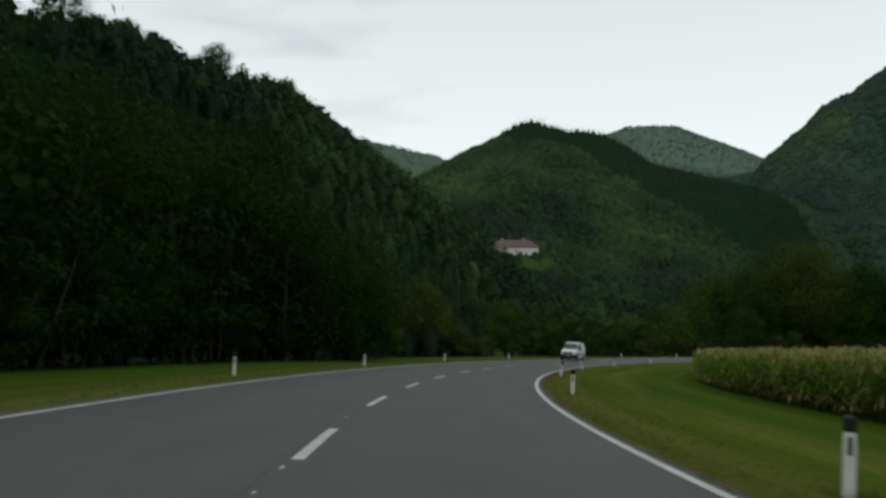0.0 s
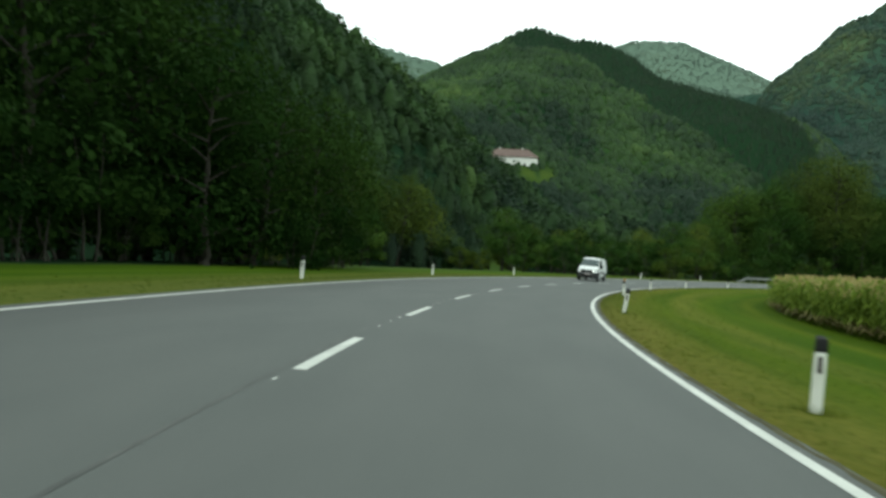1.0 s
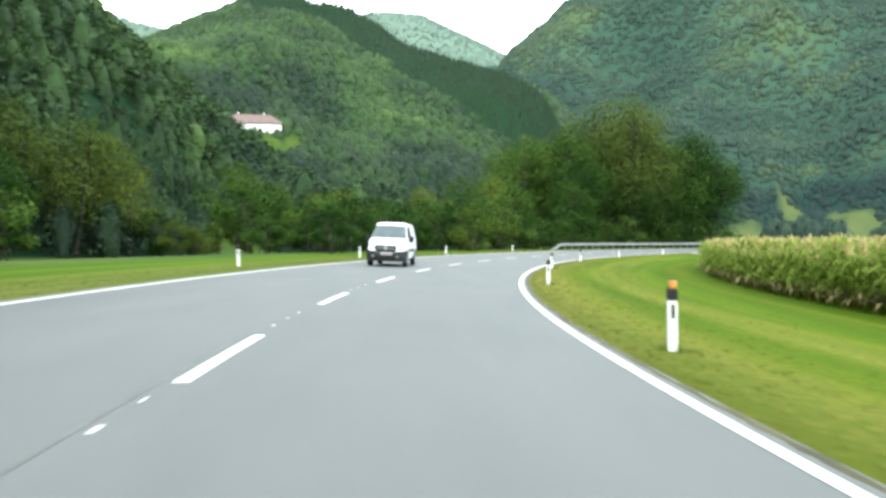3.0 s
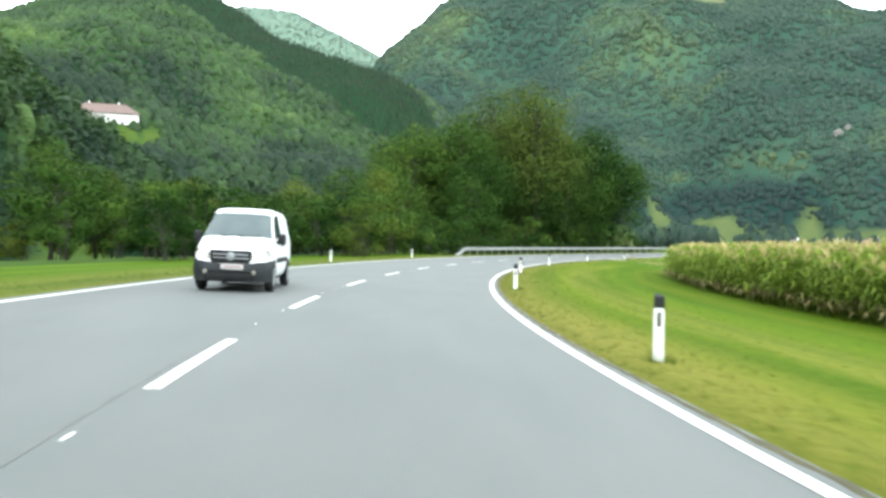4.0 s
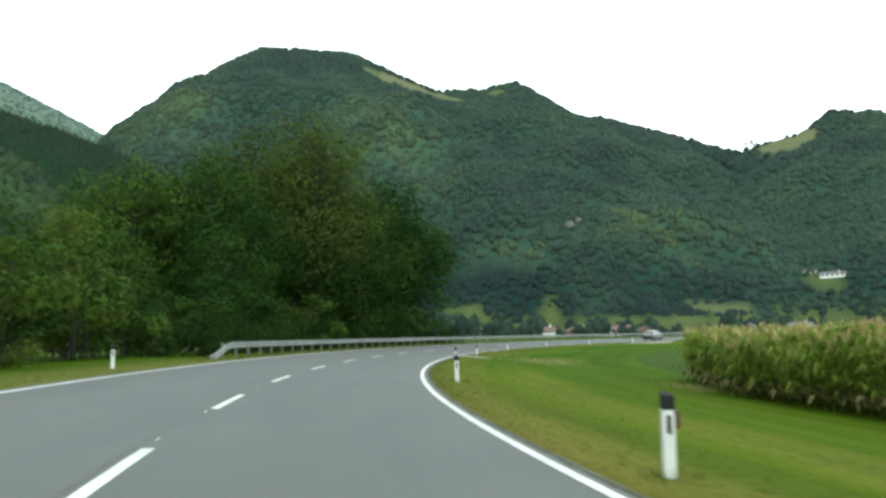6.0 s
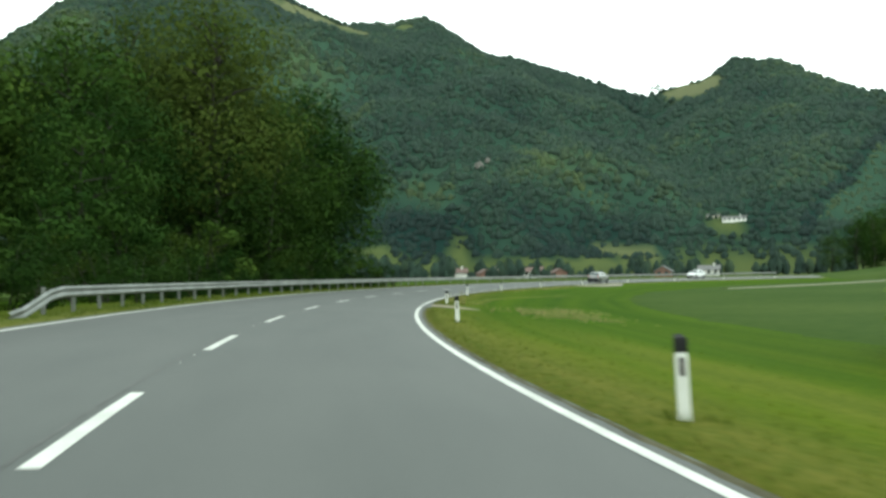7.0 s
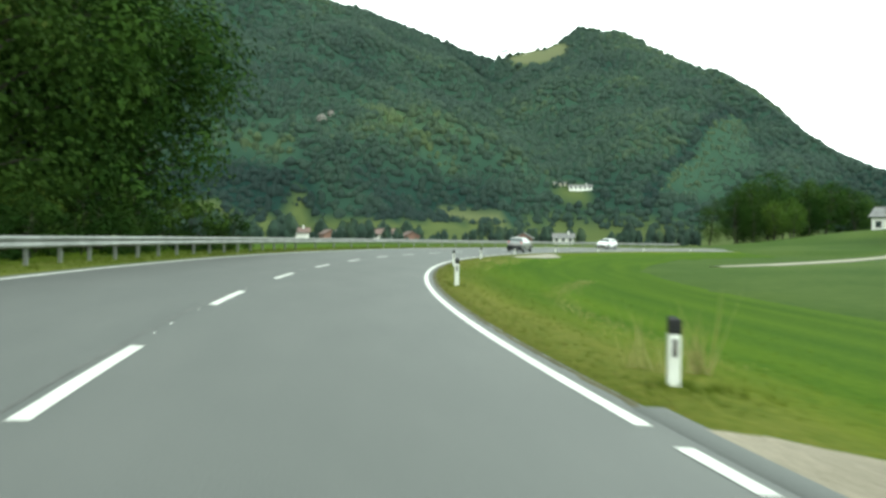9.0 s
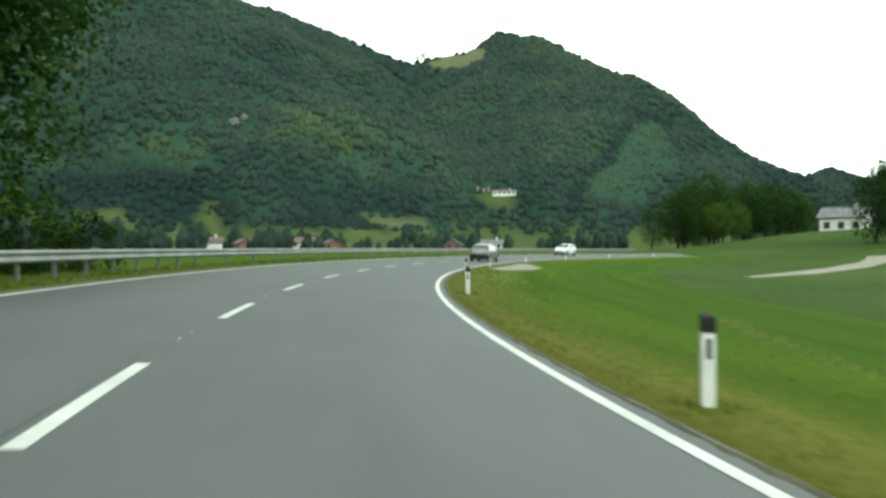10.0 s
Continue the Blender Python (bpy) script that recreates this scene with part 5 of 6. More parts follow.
grass("dry_stalks", S, N, r_g.uniform(0.7, 1.2, 9), M_DRYGRASS, "tall thin dry stalks behind a roadside post", 69, 6, 0.45, 0.009)
k = 380
S = np.concatenate([r_g.normal(c, 0.14, k // len(RIGHT_POSTS)) for c, _ in RIGHT_POSTS])
N = np.concatenate([r_g.normal(c + 0.05, 0.16, k // len(RIGHT_POSTS)) for _, c in RIGHT_POSTS])
S, N = np.concatenate([S, r_g.normal(166.2, 0.22, 60)]), np.concatenate([N, r_g.normal(5.3, 0.3, 60)])
grass("post_grass", S, N, r_g.uniform(0.07, 0.17, len(S)), M_BLADE, "uncut grass round the roadside posts", 66, 6, 0.4)

# ---- houses ----
def make_house(x, y, turn, length, depth, wall_h, roof_h, wall_mat, roof_mat, label, floors=1, bays=5, eaves=0.6, base=None, kind="house", chimneys=1, door=True, hip=0.0):
    """A gabled house: the ridge runs along its length. Windows and door stand in recessed frames on all sides that show."""
    root = new(kind)
    z = (ground_at(x, y) if base is None else base)
    root.matrix_world = pose(x, y, z, 0, 0, turn)
    bm = bmesh.new()
    hx, hy = length / 2, depth / 2
    ring = [(-hy, -3.0), (hy, -3.0), (hy, wall_h), (0, wall_h + roof_h * 0.97), (-hy, wall_h)]
    if hip:
        ring = ring[:2] + [(hy, wall_h), (0, wall_h + 0.02), (-hy, wall_h)]
    ends = [[bm.verts.new((sx * hx, a, b)) for a, b in ring] for sx in (-1, 1)]
    bm.faces.new(ends[0])
    bm.faces.new(ends[1][::-1])
    for i in range(5):
        bm.faces.new((ends[0][i], ends[1][i], ends[1][(i + 1) % 5], ends[0][(i + 1) % 5]))
    part("wall", bm, wall_mat, root, smooth_faces=False)
    pitch = math.atan2(roof_h, hy)
    run = (hy + eaves) / math.cos(pitch)
    if hip:
        # two long slopes and two hip ends on a thick eaves board
        ex, ey, rx = hx + eaves, hy + eaves, hx - hip
        for pts in ([(-ex, -ey), (ex, -ey), (rx, 0), (-rx, 0)], [(ex, ey), (-ex, ey), (-rx, 0), (rx, 0)], [(ex, -ey), (ex, ey), (rx, 0)], [(-ex, ey), (-ex, -ey), (-rx, 0)]):
            bm = bmesh.new()
            top = [bm.verts.new((px, py, wall_h + (roof_h if py == 0 else -0.1) + 0.2)) for px, py in pts]
            low = [bm.verts.new((v.co.x, v.co.y, v.co.z - 0.22)) for v in top]
            bm.faces.new(top)
            bm.faces.new(low[::-1])
            for i in range(len(top)):
                bm.faces.new((top[i], low[i], low[(i + 1) % len(top)], top[(i + 1) % len(top)]))
            part("roof", bm, roof_mat, root, "tiled roof slope", smooth_faces=False)
    for sg in (() if hip else (-1, 1)):
        bm = box_bm(length + 2 * eaves, run, 0.22, (0, -sg * run / 2, 0.0), 0.03)
        bmesh.ops.transform(bm, matrix=Matrix.Translation((0, 0, wall_h + roof_h + 0.1)) @ Matrix.Rotation(sg * pitch, 4, "X"), verts=bm.verts)
        part("roof", bm, roof_mat, root, "tiled roof slope", smooth_faces=False)
    part("ridge", box_bm(length + 2 * eaves + 0.1 if not hip else 2 * (hx - hip), 0.35, 0.2, (0, 0, wall_h + roof_h + 0.2), 0.05), roof_mat, root)
    def window(at, sideways, w=1.1, h=1.3):
        dx, dy = (w, 0.12) if not sideways else (0.12, w)
        fr = part("window_frame", box_bm(dx + (0.2 if not sideways else 0.03), dy + (0.03 if not sideways else 0.2), h + 0.2, at, 0.02), M_DARKWOOD, root, smooth_faces=False)
        part("pane", box_bm(dx + (0 if not sideways else 0.06), dy + (0.06 if not sideways else 0), h, at), M_GLASS, fr, smooth_faces=False)
    for fl in range(floors):
        zz = 1.5 + fl * 2.7
        if zz + 0.8 > wall_h:
            break
        for b in range(bays):
            xx = -hx + length * (b + 0.5) / bays
            for sg in (-1, 1):
                if door and fl == 0 and b == bays // 2 and sg < 0:
                    part("door", box_bm(1.1, 0.14, 2.1, (xx, sg * hy, 1.05), 0.02), M_DARKWOOD, root, smooth_faces=False)
                else:
                    window((xx, sg * hy, zz), False)
        for sg in (-1, 1):
            for yy in (-depth * 0.22, depth * 0.22):
                window((sg * hx, yy, zz), True)
    for c in range(chimneys):
        part("chimney", box_bm(0.7, 0.6, 1.8, (-hx * 0.5 + c * hx * 0.9, 0.5, wall_h + roof_h + 0.2), 0.03), wall_mat, root, smooth_faces=False)
    return tagged(root, label, "house")


make_house(92, 437, -12, 26, 13, 5.4, 4.6, M_RENDER, M_REDROOF, "long white farmhouse with hipped red-brown roof on a wooded hill", 1, 6, base=50.6, chimneys=2, hip=5.0)
make_house(617, 227, 100, 15, 7, 2.3, 1.1, M_RENDER, M_GREYROOF, "white house in a clearing on the mountain slope", 1, 5, base=ground_at(614, 227) + 0.2)
make_house(618, 241, 100, 8, 6, 1.9, 0.9, M_CREAM, M_GREYROOF, "small cream annexe in a clearing on the mountain slope", 1, 3, base=ground_at(615, 241) + 0.2)
make_house(374, 264, 112, 11, 6.5, 2.3, 1.8, M_RENDER, M_REDROOF, "white house with red tiled roof on the valley floor", 1, 4, base=0.4)
make_house(386, 256, 35, 9, 6, 1.8, 1.6, M_REDWALL, M_REDROOF, "low red wooden barn on the valley floor", 1, 3, base=0.3, chimneys=0, kind="barn")
make_house(366, 203, 10, 8, 6, 2.4, 1.8, M_REDWALL, M_GREYROOF, "red wooden barn beside the road in the valley", 1, 3, base=-0.4, chimneys=0, kind="barn")
make_house(440, 203, 100, 9, 6, 2.4, 1.8, M_RENDER, M_GREYROOF, "white gabled house in the valley", 1, 3, base=0.2)
make_house(372, 300, 120, 9, 5.5, 2.2, 1.7, M_RENDER, M_REDROOF, "white house among hedges in the valley", 1, 3, base=0.6)
make_house(384, 292, 40, 10, 6, 1.8, 1.7, M_REDWALL, M_REDROOF, "low red-roofed barn among hedges in the valley", 1, 4, base=0.5, chimneys=0, kind="barn")
make_house(410, 300, 40, 7, 5.5, 2.2, 1.7, M_CREAM, M_GREYROOF, "small pale house among hedges in the valley", 1, 3, base=0.8)
make_house(288, 95.5, 62, 9, 6.5, 3.4, 2.0, M_RENDER, M_GREYROOF, "white farmhouse with grey roof above the meadow", 1, 3, base=4.9)


# ---- hedges and bushes of the valley floor ----
def hedge_row(name, pts, gap, size, seed, label):
    r = np.random.RandomState(seed)
    X, Y = [], []
    for (x0, y0), (x1, y1) in zip(pts[:-1], pts[1:]):
        m = max(2, int(math.hypot(x1 - x0, y1 - y0) / gap))
        u = np.arange(m) / m
        X += list(x0 + (x1 - x0) * u + r.normal(0, 2.6, m))
        Y += list(y0 + (y1 - y0) * u + r.normal(0, 2.6, m))
    X, Y = np.array(X), np.array(Y)
    types = [blob(r, False, 60, 0.07, loose=0.3, core=0.85, lift=0.4) for _ in range(4)]
    v, t = spread(types, r.randint(0, 4, len(X)), X, Y, terrain(X, Y) - 0.5, size[0] * 0.7 + (size[1] - size[0] * 0.7) * r.uniform(0, 1, len(X)) ** 1.6, r)
    ob = new(name, fast_mesh(name, v, t, M_WOOD_FAR, np.clip(0.42 + 0.3 * waves(v[:, 0], v[:, 1], 14, 61), 0, 1)))
    return tagged(ob, label, "hedge", kind="stuff")


hedge_row("valley_hedge", [(330, 262), (352, 262), (366, 252)], 2.6, (5.4, 10.8), 201, "leafy green hedge between the valley houses")
hedge_row("valley_hedge", [(345, 290), (380, 312), (420, 330)], 3.2, (6.8, 13.5), 202, "tall leafy hedge behind the valley houses")
hedge_row("valley_hedge", [(392, 246), (430, 232), (470, 222)], 3.6, (4.1, 9.5), 203, "broken green hedge along the valley meadow")
hedge_row("valley_hedge", [(300, 290), (330, 330), (350, 380)], 4.0, (6.8, 14.9), 204, "tall leafy hedge in the valley meadow")
hedge_row("valley_hedge", [(430, 180), (470, 165), (520, 150)], 4.0, (5.4, 12.2), 205, "low green trees along the valley road")

hedge_row("valley_hedge", [(350, 252), (366, 250), (386, 243)], 2.2, (2.2, 4.1), 210, "low clipped green hedge before the valley houses")
hedge_row("valley_hedge", [(405, 340), (440, 372), (470, 400)], 3.0, (6.8, 12.2), 206, "leafy trees along the upper edge of the valley meadow")
hedge_row("valley_hedge", [(398, 318), (428, 316), (455, 300)], 3.2, (5.4, 12.2), 207, "leafy bushes on the rising valley meadow")
hedge_row("valley_hedge", [(378, 272), (396, 262), (420, 262)], 3.0, (4.1, 8.1), 208, "low green bushes beside the valley houses")
hedge_row("valley_hedge", [(420, 215), (448, 212), (480, 200)], 3.0, (5.4, 9.5), 209, "green bushes behind the white valley house")

hedge_row("valley_trees", [(455, 385), (480, 372), (500, 352)], 3.6, (8, 13), 211, "round green trees on the rising valley meadow")
hedge_row("valley_trees", [(470, 330), (488, 312), (500, 290)], 3.6, (8, 13), 212, "round green trees below the mountain")
hedge_row("valley_trees", [(500, 262), (520, 250), (545, 235)], 3.6, (6, 10), 213, "leafy green trees below the pale field")

# ---- a bare rock outcrop on the mountain ----
def make_rock(x, y, z, w, h):
    bm = bmesh.new()
    bmesh.ops.create_icosphere(bm, subdivisions=3, radius=1.0)
    for v in bm.verts:
        k = 1 + 0.35 * noise.noise(v.co * 1.7) + 0.15 * noise.noise(v.co * 5)
        v.co = Vector((v.co.x * w * 0.5 * k, v.co.y * w * k, v.co.z * h * k))
    root = new("rock_outcrop")
    root.matrix_world = pose(x, y, z, 0, 0, 30)
    part("rock", bm, M_ROCK, root, smooth_faces=False)
    return tagged(root, "pale bare rock outcrop in the mountain forest", "rock")


make_rock(592, 407, ground_at(592, 407) + 2.5, 3.2, 3.4)
make_rock(600, 404, ground_at(600, 404) + 2.0, 2.2, 2.6)

# ---- vehicles: x is forward, y to the left, z up ----
class Shell:
    """A car's outer skin as a smooth surface over (x, v): v runs from the sill (0) over the belt (0.5) and roof edge (0.8) to the roof's middle (1)."""
    def __init__(self, top, bottom, width, belt, tumble):
        self.top, self.bottom, self.width, self.belt_z, self.tumble = top, bottom, width, belt, tumble

    def at(self, x, v, side=1, out=0.0):
        zt = np.interp(x, *zip(*self.top))
        zb = np.interp(x, *zip(*self.bottom))
        w = np.interp(x, *zip(*self.width))
        belt = min(self.belt_z, zt - 0.13)
        cabin = min(1.0, max(0.0, (zt - belt - 0.13) / 0.45))
        wr = w * (0.93 - (0.93 - self.tumble) * cabin)
        keys = [(0.0, w * 0.9, zb), (0.12, w * 0.97, zb + 0.12), (0.3, w, zb + 0.55 * (belt - zb)), (0.5, w * 0.985, belt), (0.78, wr, zt - 0.085), (0.84, wr * 0.95, zt - 0.035), (0.92, wr * 0.7, zt - 0.008), (1.0, 0.0, zt)]
        y = np.interp(v, [k[0] for k in keys], [k[1] for k in keys])
        z = np.interp(v, [k[0] for k in keys], [k[2] for k in keys])
        p = Vector((x, side * y, z))
        if out:
            e = 0.01
            a = self.at(x + e, v, side) - self.at(x - e, v, side)
            b = self.at(x, min(1, v + e), side) - self.at(x, max(0, v - e), side)
            n = a.cross(b)
            if n.length > 1e-9:
                n.normalize()
                if n.dot(p - Vector((x * 0.8, 0, 0.6))) < 0:
                    n = -n
                p = p + n * out
        return p

    def skin(self, xs):
        vs = [0, 0.06, 0.12, 0.2, 0.3, 0.4, 0.5, 0.57, 0.64, 0.71, 0.78, 0.81, 0.84, 0.88, 0.92, 0.96, 1.0]
        bm = bmesh.new()
        rings = []
        for x in xs:
            rings.append([bm.verts.new(self.at(x, v, 1)) for v in vs] + [bm.verts.new(self.at(x, v, -1)) for v in vs[-2::-1]])
        k = len(rings[0])
        for a, b in zip(rings[:-1], rings[1:]):
            for j in range(k):
                bm.faces.new((a[j], a[(j + 1) % k], b[(j + 1) % k], b[j]))
        bm.faces.new(rings[0])
        bm.faces.new(rings[-1][::-1])
        return bm

    def patch(self, corners, side, out=0.008, nx=8, nv=6):
        """A panel on the skin between four (x, v) corners: two along the bottom, two along the top."""
        (xa, va), (xb, vb), (xc, vc), (xd, vd) = corners
        bm = bmesh.new()
        grid = []
        for i in range(nx + 1):
            u = i / nx
            col = []
            for j in range(nv + 1):
                w = j / nv
                x = (xa + (xb - xa) * u) * (1 - w) + (xc + (xd - xc) * u) * w
                v = (va + (vb - va) * u) * (1 - w) + (vc + (vd - vc) * u) * w
                col.append(bm.verts.new(self.at(x, v, side, out)))
            grid.append(col)
        for i in range(nx):
            for j in range(nv):
                bm.faces.new((grid[i][j], grid[i + 1][j], grid[i + 1][j + 1], grid[i][j + 1]))
        return bm

    def screen(self, x_low, x_high, v_low, out=0.008, n=10):
        """A windscreen or rear window: from side to side, between two stations."""
        bm = bmesh.new()
        rows = []
        across = [(v_low + (1 - v_low) * i / n, 1) for i in range(n + 1)] + [(1 - (1 - v_low) * i / n, -1) for i in range(1, n + 1)]
        for j in range(9):
            x = x_low + (x_high - x_low) * j / 8
            rows.append([bm.verts.new(self.at(x, v, sd, out)) for v, sd in across])
        for a, b in zip(rows[:-1], rows[1:]):
            for j in range(len(a) - 1):
                bm.faces.new((a[j], a[j + 1], b[j + 1], b[j]))
        return bm


def add_wheels(root, places, radius, half):
    for x, sd in places:
        y = sd * (half - 0.085)
        wheel = part("wheel", cyl_bm(radius * 0.7, 0.17, (x, y, radius), True, 28, 0.01), M_BLACK, root)
        bm = bmesh.new()
        prof = [(radius * 0.66, -0.1), (radius * 0.93, -0.1), (radius, -0.07), (radius, 0.07), (radius * 0.93, 0.1), (radius * 0.66, 0.1)]
        rings = []
        for i in range(32):
            a = i / 32 * math.tau
            rings.append([bm.verts.new((x + math.cos(a) * r, y + t, radius + math.sin(a) * r)) for r, t in prof])
        for i in range(32):
            for j in range(6):
                bm.faces.new((rings[i][j], rings[i][(j + 1) % 6], rings[(i + 1) % 32][(j + 1) % 6], rings[(i + 1) % 32][j]))
        part("tyre", bm, M_TYRE, wheel, "black rubber tyre")
        rim = cyl_bm(radius * 0.64, 0.03, (x, y + sd * 0.085, radius), True, 28, 0.008)
        for i in range(5):
            a = i / 5 * math.tau
            sp = box_bm(radius * 0.5, 0.025, 0.06, (radius * 0.33, 0, 0), 0.008)
            bmesh.ops.transform(sp, matrix=Matrix.Translation((x, y + sd * 0.1, radius)) @ Matrix.Rotation(a, 4, "Y"), verts=sp.verts)
            tmp = bpy.data.meshes.new("spoke")
            sp.to_mesh(tmp)
            sp.free()
            rim.from_mesh(tmp)
            bpy.data.meshes.remove(tmp)
        part("rim", rim, M_RIM, wheel, "grey steel rim")
        part("wheel_arch", arch_bm(x, sd * (half + 0.004), radius), M_BLACK, root)


# flat black face on the skin stands in for the shaded, open arch
def arch_bm(x, y, radius):
    bm = bmesh.new()
    r1 = radius * 1.2
    outer = [bm.verts.new((x + math.cos(a) * r1, y, max(0.2, radius + math.sin(a) * r1))) for a in np.linspace(-0.4, math.pi + 0.4, 22)]
    inner = [bm.verts.new((v.co.x, y - math.copysign(0.16, y), v.co.z)) for v in outer]
    bm.faces.new(outer)
    for i in range(len(outer) - 1):
        bm.faces.new((outer[i], outer[i + 1], inner[i + 1], inner[i]))
    return bm


def lamp_bm(sd, ys, low, high, out, n=9, m=6):
    """A bulging lamp glass wrapped round the front corner, between a lower and an upper edge."""
    bm = bmesh.new()
    rows = []
    for i in range(n + 1):
        u = i / n
        y = ys[0] + (ys[1] - ys[0]) * u
        xf = float(np.interp(y, [0.4, 0.6, 0.7, 0.78, 0.84, 0.9], [2.15, 2.13, 2.09, 2.02, 1.93, 1.76]))
        col = []
        for j in range(m + 1):
            w = j / m
            za, zb = low[0] + (low[1] - low[0]) * u, high[0] + (high[1] - high[0]) * u
            z = za + (zb - za) * w
            rim = i in (0, n) or j in (0, m)
            col.append(bm.verts.new((xf - 0.45 * max(0.0, z - 0.66) - (0.05 if rim else -out), sd * (y + (0 if rim else 0.35 * out * u)), z)))
        rows.append(col)
    for i in range(n):
        for j in range(m):
            bm.faces.new((rows[i][j], rows[i + 1][j], rows[i + 1][j + 1], rows[i][j + 1]))
    return bm


def make_van():
    root = new("panel_van")
    sh = Shell(
        [(-2.16, 1.55), (-2.12, 1.68), (-2.0, 1.76), (-1.2, 1.82), (0.2, 1.83), (0.55, 1.79), (0.72, 1.72), (1.42, 1.16), (1.5, 1.11), (1.8, 1.03), (2.02, 0.92), (2.1, 0.82), (2.14, 0.66), (2.155, 0.5)],
        [(-2.16, 0.42), (-2.0, 0.32), (1.9, 0.28), (2.155, 0.3)],
        [(-2.16, 0.82), (-2.05, 0.88), (-1.4, 0.91), (1.3, 0.91), (1.8, 0.88), (2.0, 0.82), (2.1, 0.74), (2.155, 0.68)], 1.08, 0.8)
    xs = sorted(set(list(np.linspace(-2.16, 2.155, 30)) + [-2.12, 0.2, 0.55, 0.72, 1.42, 1.5, 1.8, 2.02, 2.08, 2.1, 2.12, 2.14]))
    part("body", sh.skin(xs), M_WHITE_PAINT, root, "white painted van body")
    part("windscreen", sh.screen(1.4, 0.74, 0.8, 0.008), M_SCREEN, root, "sloping windscreen reflecting the sky")
    for sd in (1, -1):
        part("side_window", sh.patch([(1.12, 0.56), (0.02, 0.54), (0.62, 0.76), (0.02, 0.76)], sd), M_GLASS, root)
        part("side_moulding", sh.patch([(1.0, 0.24), (-1.0, 0.24), (1.0, 0.3), (-1.0, 0.3)], sd, 0.018), M_GREY_PLASTIC, root, "dark plastic side moulding")
        part("door_handle", box_bm(0.2, 0.035, 0.04, tuple(sh.at(0.05, 0.46, sd, 0.02)), 0.012), M_GREY_PLASTIC, root)
        mir = part("mirror", box_bm(0.12, 0.2, 0.25, (1.05, sd * 1.03, 1.15), 0.045), M_BLACK, root, "black door mirror")
        part("mirror_arm", box_bm(0.06, 0.16, 0.06, (1.06, sd * 0.93, 1.08), 0.02), M_BLACK, mir)
        lamp = part("headlight", lamp_bm(sd, (0.46, 0.885), (0.655, 0.73), (0.83, 0.95), 0.035), M_LAMP, root, "large clear headlight")
        part("lens", lamp_bm(sd, (0.54, 0.7), (0.7, 0.72), (0.79, 0.82), 0.05), M_CHROME, lamp, "bright reflector")
        part("turn_signal", lamp_bm(sd, (0.76, 0.85), (0.78, 0.8), (0.87, 0.89), 0.045), M_REFLECT, lamp, "amber turn signal")
        part("fog_lamp", disc_bm(2.235, sd * 0.56, 0.42, 0.05), M_LAMP, root)
        part("tail_light", box_bm(0.05, 0.1, 0.5, (-2.15, sd * 0.74, 1.05), 0.02), M_TAIL, root)
    bumper = bmesh.new()
    ring = [(0.0, 0.24), (0.05, 0.22), (0.07, 0.34), (0.085, 0.44), (0.07, 0.53), (0.035, 0.6), (0.0, 0.61)]
    cols = []
    for i in range(21):
        u = -1 + 2 * i / 20
        y = 0.905 * u
        x = float(np.interp(abs(y), [0, 0.62, 0.7, 0.78, 0.85, 0.905], [2.16, 2.15, 2.11, 2.03, 1.88, 1.72]))
        dx, dy = (1.0, 0.0) if abs(u) < 0.66 else (0.8, math.copysign(0.5, u))
        rise = 0.07 * max(0.0, abs(u) - 0.45) / 0.55
        cols.append([bumper.verts.new((x + d * dx, y + d * dy, z + (rise if z > 0.5 else 0))) for d, z in ring])
    for a, b in zip(cols[:-1], cols[1:]):
        for j in range(len(ring) - 1):
            bumper.faces.new((a[j], a[j + 1], b[j + 1], b[j]))
    part("front_bumper", bumper, M_GREY_PLASTIC, root, "dark grey plastic bumper")
    part("air_intake", box_bm(0.03, 1.12, 0.17, (2.232, 0, 0.345), 0.05), M_BLACK, root)
    gb = box_bm(0.05, 1.0, 0.25, (0, 0, 0), 0.06)
    for v in gb.verts:
        # wider at the top than at the bottom
        v.co.y *= 0.92 + 0.32 * (v.co.z + 0.125)
    bmesh.ops.transform(gb, matrix=Matrix.Translation((2.15, 0, 0.755)) @ Matrix.Rotation(radians(-8), 4, "Y"), verts=gb.verts)
    grille = part("grille", gb, M_BLACK, root, "black slatted radiator grille")
    for zz in (0.715, 0.79):
        part("slat", box_bm(0.02, 0.84, 0.022, (2.178 - (zz - 0.735) * 0.14, 0, zz), 0.008), M_RIM, grille)
    part("emblem", disc_bm(2.195, 0, 0.75, 0.09), M_RIM, grille, "round chrome emblem")
    plate = part("number_plate", box_bm(0.015, 0.52, 0.11, (2.25, 0.06, 0.535), 0.006), M_PLATE, root, "pale number plate")
    part("plate_bar", box_bm(0.006, 0.38, 0.04, (2.258, 0.06, 0.535)), M_PLATEBAR, plate)
    for y0 in (0.1, 0.55):
        wp = box_bm(0.02, 0.5, 0.02, (0, 0, 0), 0.006)
        bmesh.ops.transform(wp, matrix=Matrix.Translation((1.41, y0 - 0.25, 1.19)) @ Matrix.Rotation(radians(4), 4, "X"), verts=wp.verts)
        part("wiper", wp, M_BLACK, root)
    part("rear_bumper", box_bm(0.1, 1.7, 0.22, (-2.16, 0, 0.5), 0.04), M_GREY_PLASTIC, root)
    part("underbody", box_bm(4.0, 1.55, 0.16, (-0.05, 0, 0.3), 0.03), M_BLACK, root)
    add_wheels(root, [(1.36, 1), (1.36, -1), (-1.34, 1), (-1.34, -1)], 0.315, 0.91)
    return tagged(root, "white panel van with dark grey bumper on the road", "van")


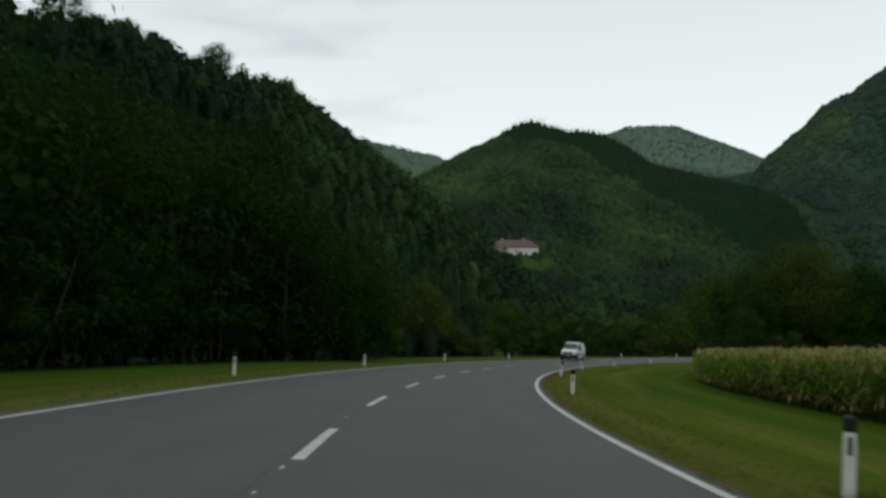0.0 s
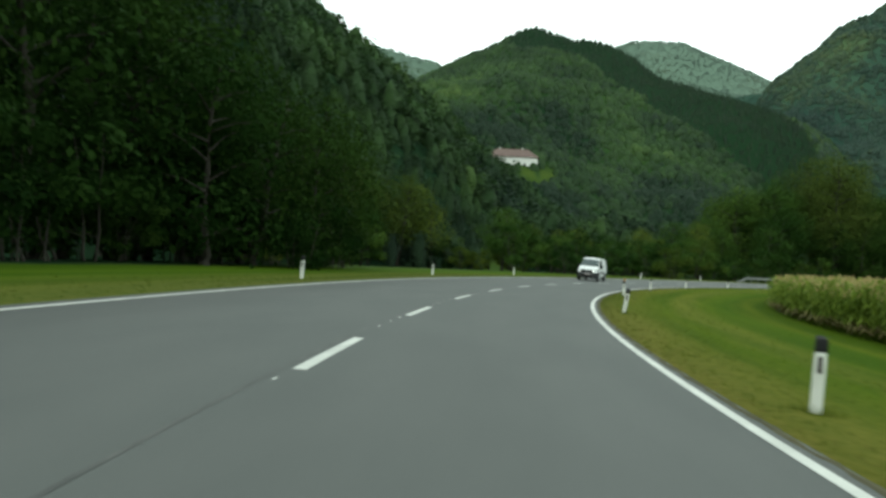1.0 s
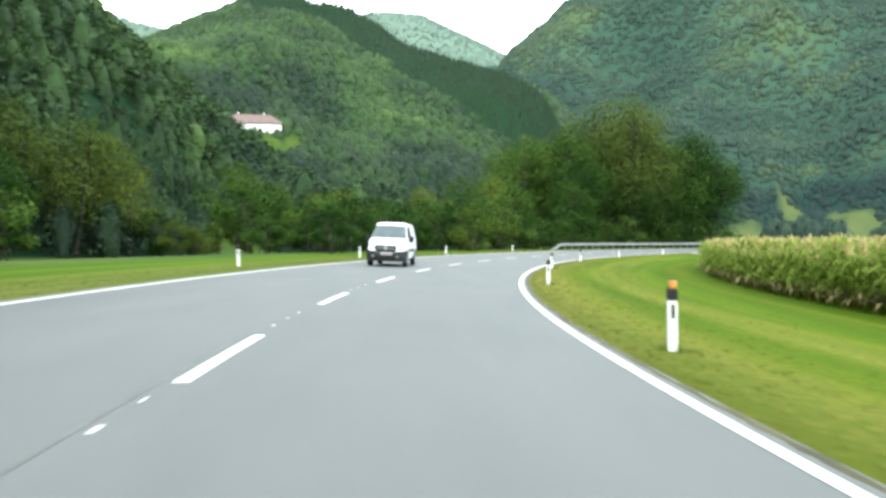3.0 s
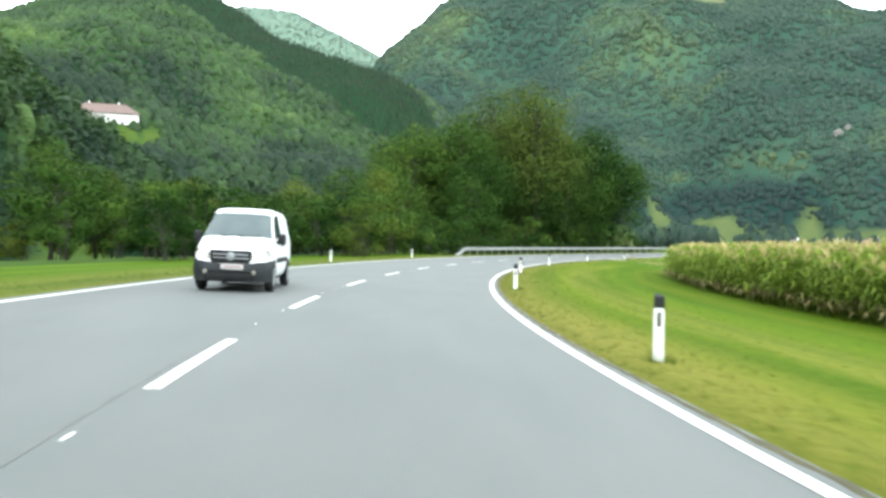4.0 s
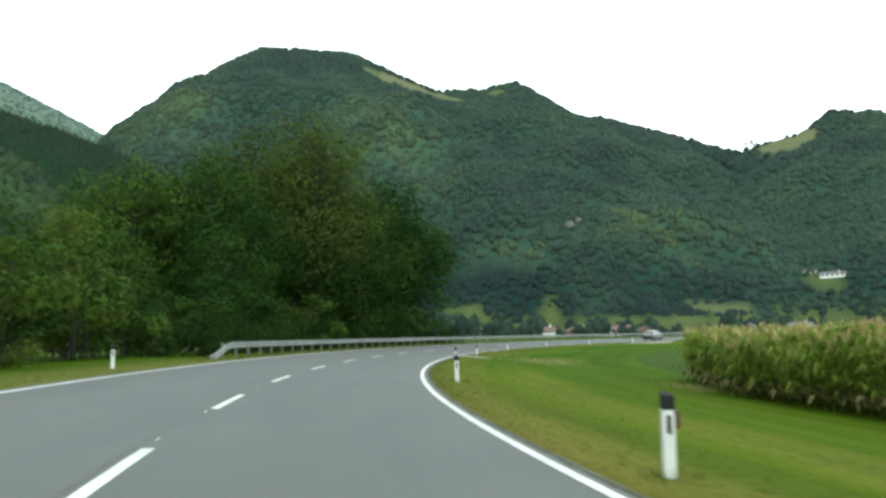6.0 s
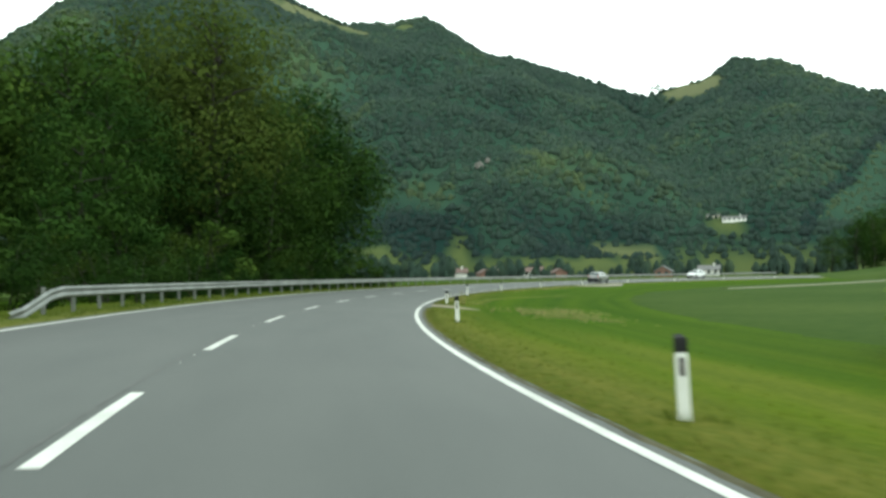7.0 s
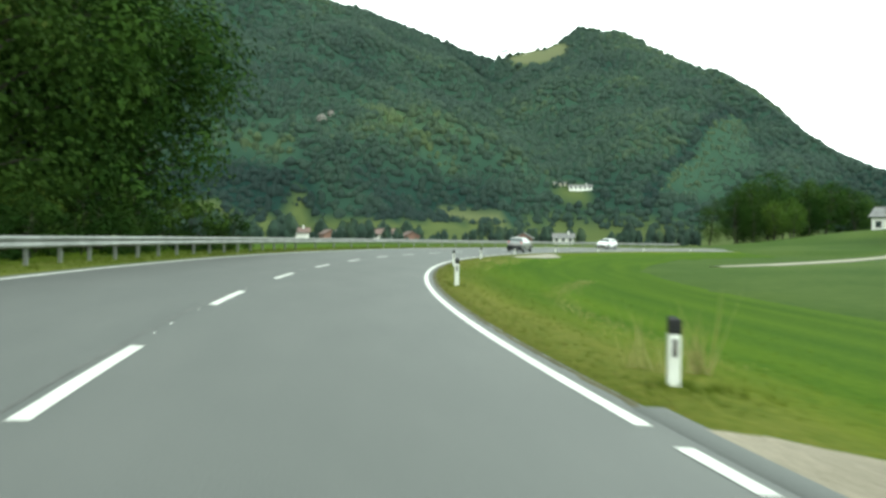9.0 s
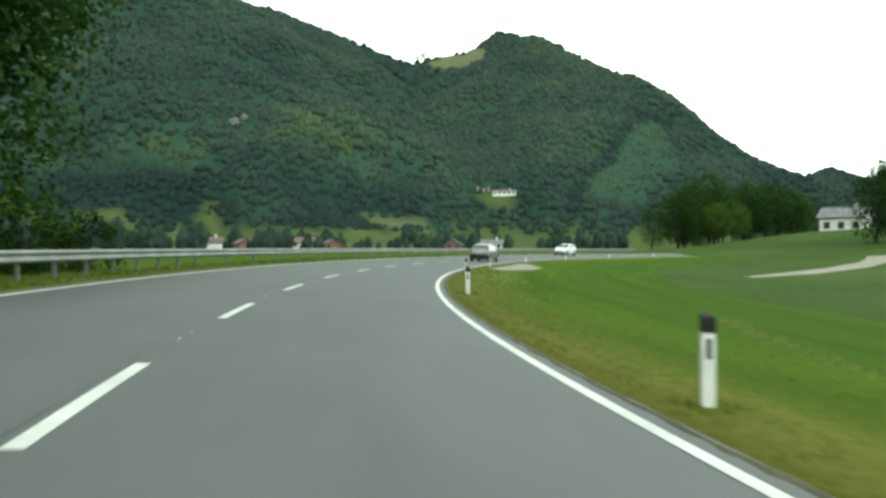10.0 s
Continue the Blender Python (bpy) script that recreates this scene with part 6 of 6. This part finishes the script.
def disc_bm(x, y, z, r):
    bm = cyl_bm(r, 0.03, (0, 0, 0), False, 28, 0.008)
    bmesh.ops.transform(bm, matrix=Matrix.Translation((x, y, z)) @ Matrix.Rotation(radians(90), 4, "Y"), verts=bm.verts)
    return bm



def make_car(kind, label, paint, wheel_gap=1.25):
    """A small family car: short bonnet, sloping tail."""
    root = new(kind)
    sh = Shell(
        [(-2.02, 0.72), (-2.0, 0.95), (-1.9, 1.08), (-1.55, 1.38), (-1.3, 1.48), (-0.5, 1.55), (0.2, 1.53), (0.45, 1.47), (1.1, 1.05), (1.2, 1.0), (1.65, 0.9), (1.9, 0.8), (1.98, 0.68), (2.02, 0.5)],
        [(-2.02, 0.4), (-1.85, 0.3), (1.8, 0.26), (2.02, 0.32)],
        [(-2.02, 0.7), (-1.9, 0.82), (-1.4, 0.88), (1.2, 0.88), (1.7, 0.84), (1.9, 0.76), (2.02, 0.6)], 0.97, 0.68)
    xs = sorted(set(list(np.linspace(-2.02, 2.02, 28)) + [-2.0, -1.95, -1.55, -1.3, 0.45, 1.1, 1.2, 1.9, 1.96, 1.99]))
    part("body", sh.skin(xs), paint, root)
    part("windscreen", sh.screen(1.08, 0.46, 0.8), M_GLASS, root)
    part("rear_window", sh.screen(-1.88, -1.42, 0.72), M_GLASS, root)
    for sd in (1, -1):
        part("side_window", sh.patch([(0.85, 0.56), (-0.25, 0.55), (0.35, 0.75), (-0.25, 0.75)], sd), M_GLASS, root)
        part("side_window", sh.patch([(-0.33, 0.55), (-1.35, 0.57), (-0.33, 0.75), (-1.15, 0.74)], sd), M_GLASS, root)
        part("headlight", sh.patch([(1.96, 0.3), (1.6, 0.4), (1.93, 0.56), (1.6, 0.54)], sd, 0.012, 6, 6), M_LAMP, root)
        part("tail_light", box_bm(0.08, 0.2, 0.3, (-1.93, sd * 0.66, 0.9), 0.03), M_TAIL, root, "red tail light")
        part("mirror", box_bm(0.1, 0.17, 0.13, (0.72, sd * 0.96, 1.03), 0.035), paint, root)
        part("door_handle", box_bm(0.18, 0.03, 0.03, tuple(sh.at(-0.2, 0.44, sd, 0.015)), 0.01), M_CHROME, root)
    part("rear_bumper", box_bm(0.14, 1.62, 0.36, (-2.0, 0, 0.46), 0.05), M_GREY_PLASTIC, root, "dark lower rear bumper")
    part("front_bumper", box_bm(0.12, 1.5, 0.2, (1.98, 0, 0.4), 0.05), M_GREY_PLASTIC, root)
    part("grille", box_bm(0.03, 0.8, 0.1, (2.02, 0, 0.58), 0.02), M_BLACK, root)
    part("number_plate", box_bm(0.02, 0.5, 0.11, (-2.06, 0, 0.72), 0.006), M_PLATE, root)
    part("number_plate", box_bm(0.02, 0.5, 0.11, (2.05, 0, 0.45), 0.006), M_PLATE, root)
    part("underbody", box_bm(3.7, 1.5, 0.16, (0, 0, 0.28), 0.03), M_BLACK, root)
    add_wheels(root, [(wheel_gap, 1), (wheel_gap, -1), (-wheel_gap, 1), (-wheel_gap, -1)], 0.31, 0.88)
    return tagged(root, label, "car")


def drive(ob, s, n, oncoming, scale=(1.0, 1.0, 1.0), view_turn=0.0):
    p = on_road(s, n)
    lean = math.degrees(math.atan(BANK))
    ob.matrix_world = Matrix.Translation(p + Vector((0, 0, 0.004))) @ Matrix.Rotation(-heading(s), 4, "Z") @ Matrix.Rotation(radians(lean), 4, "Y") @ Matrix.Rotation(radians((-90 if oncoming else 90) + view_turn), 4, "Z") @ Matrix.Diagonal((*scale, 1))


# the van is stretched and turned to fit the camera's view
drive(make_van(), 94.6, -2.2, True, (1.03, 0.955, 1.07), 5.0)
drive(make_car("hatchback_car", "silver grey hatchback car driving away", M_SILVER_PAINT), 248.5, 2.0, False)
drive(make_car("saloon_car", "white car coming along the road", M_WHITE_PAINT), 291, -2.2, True)
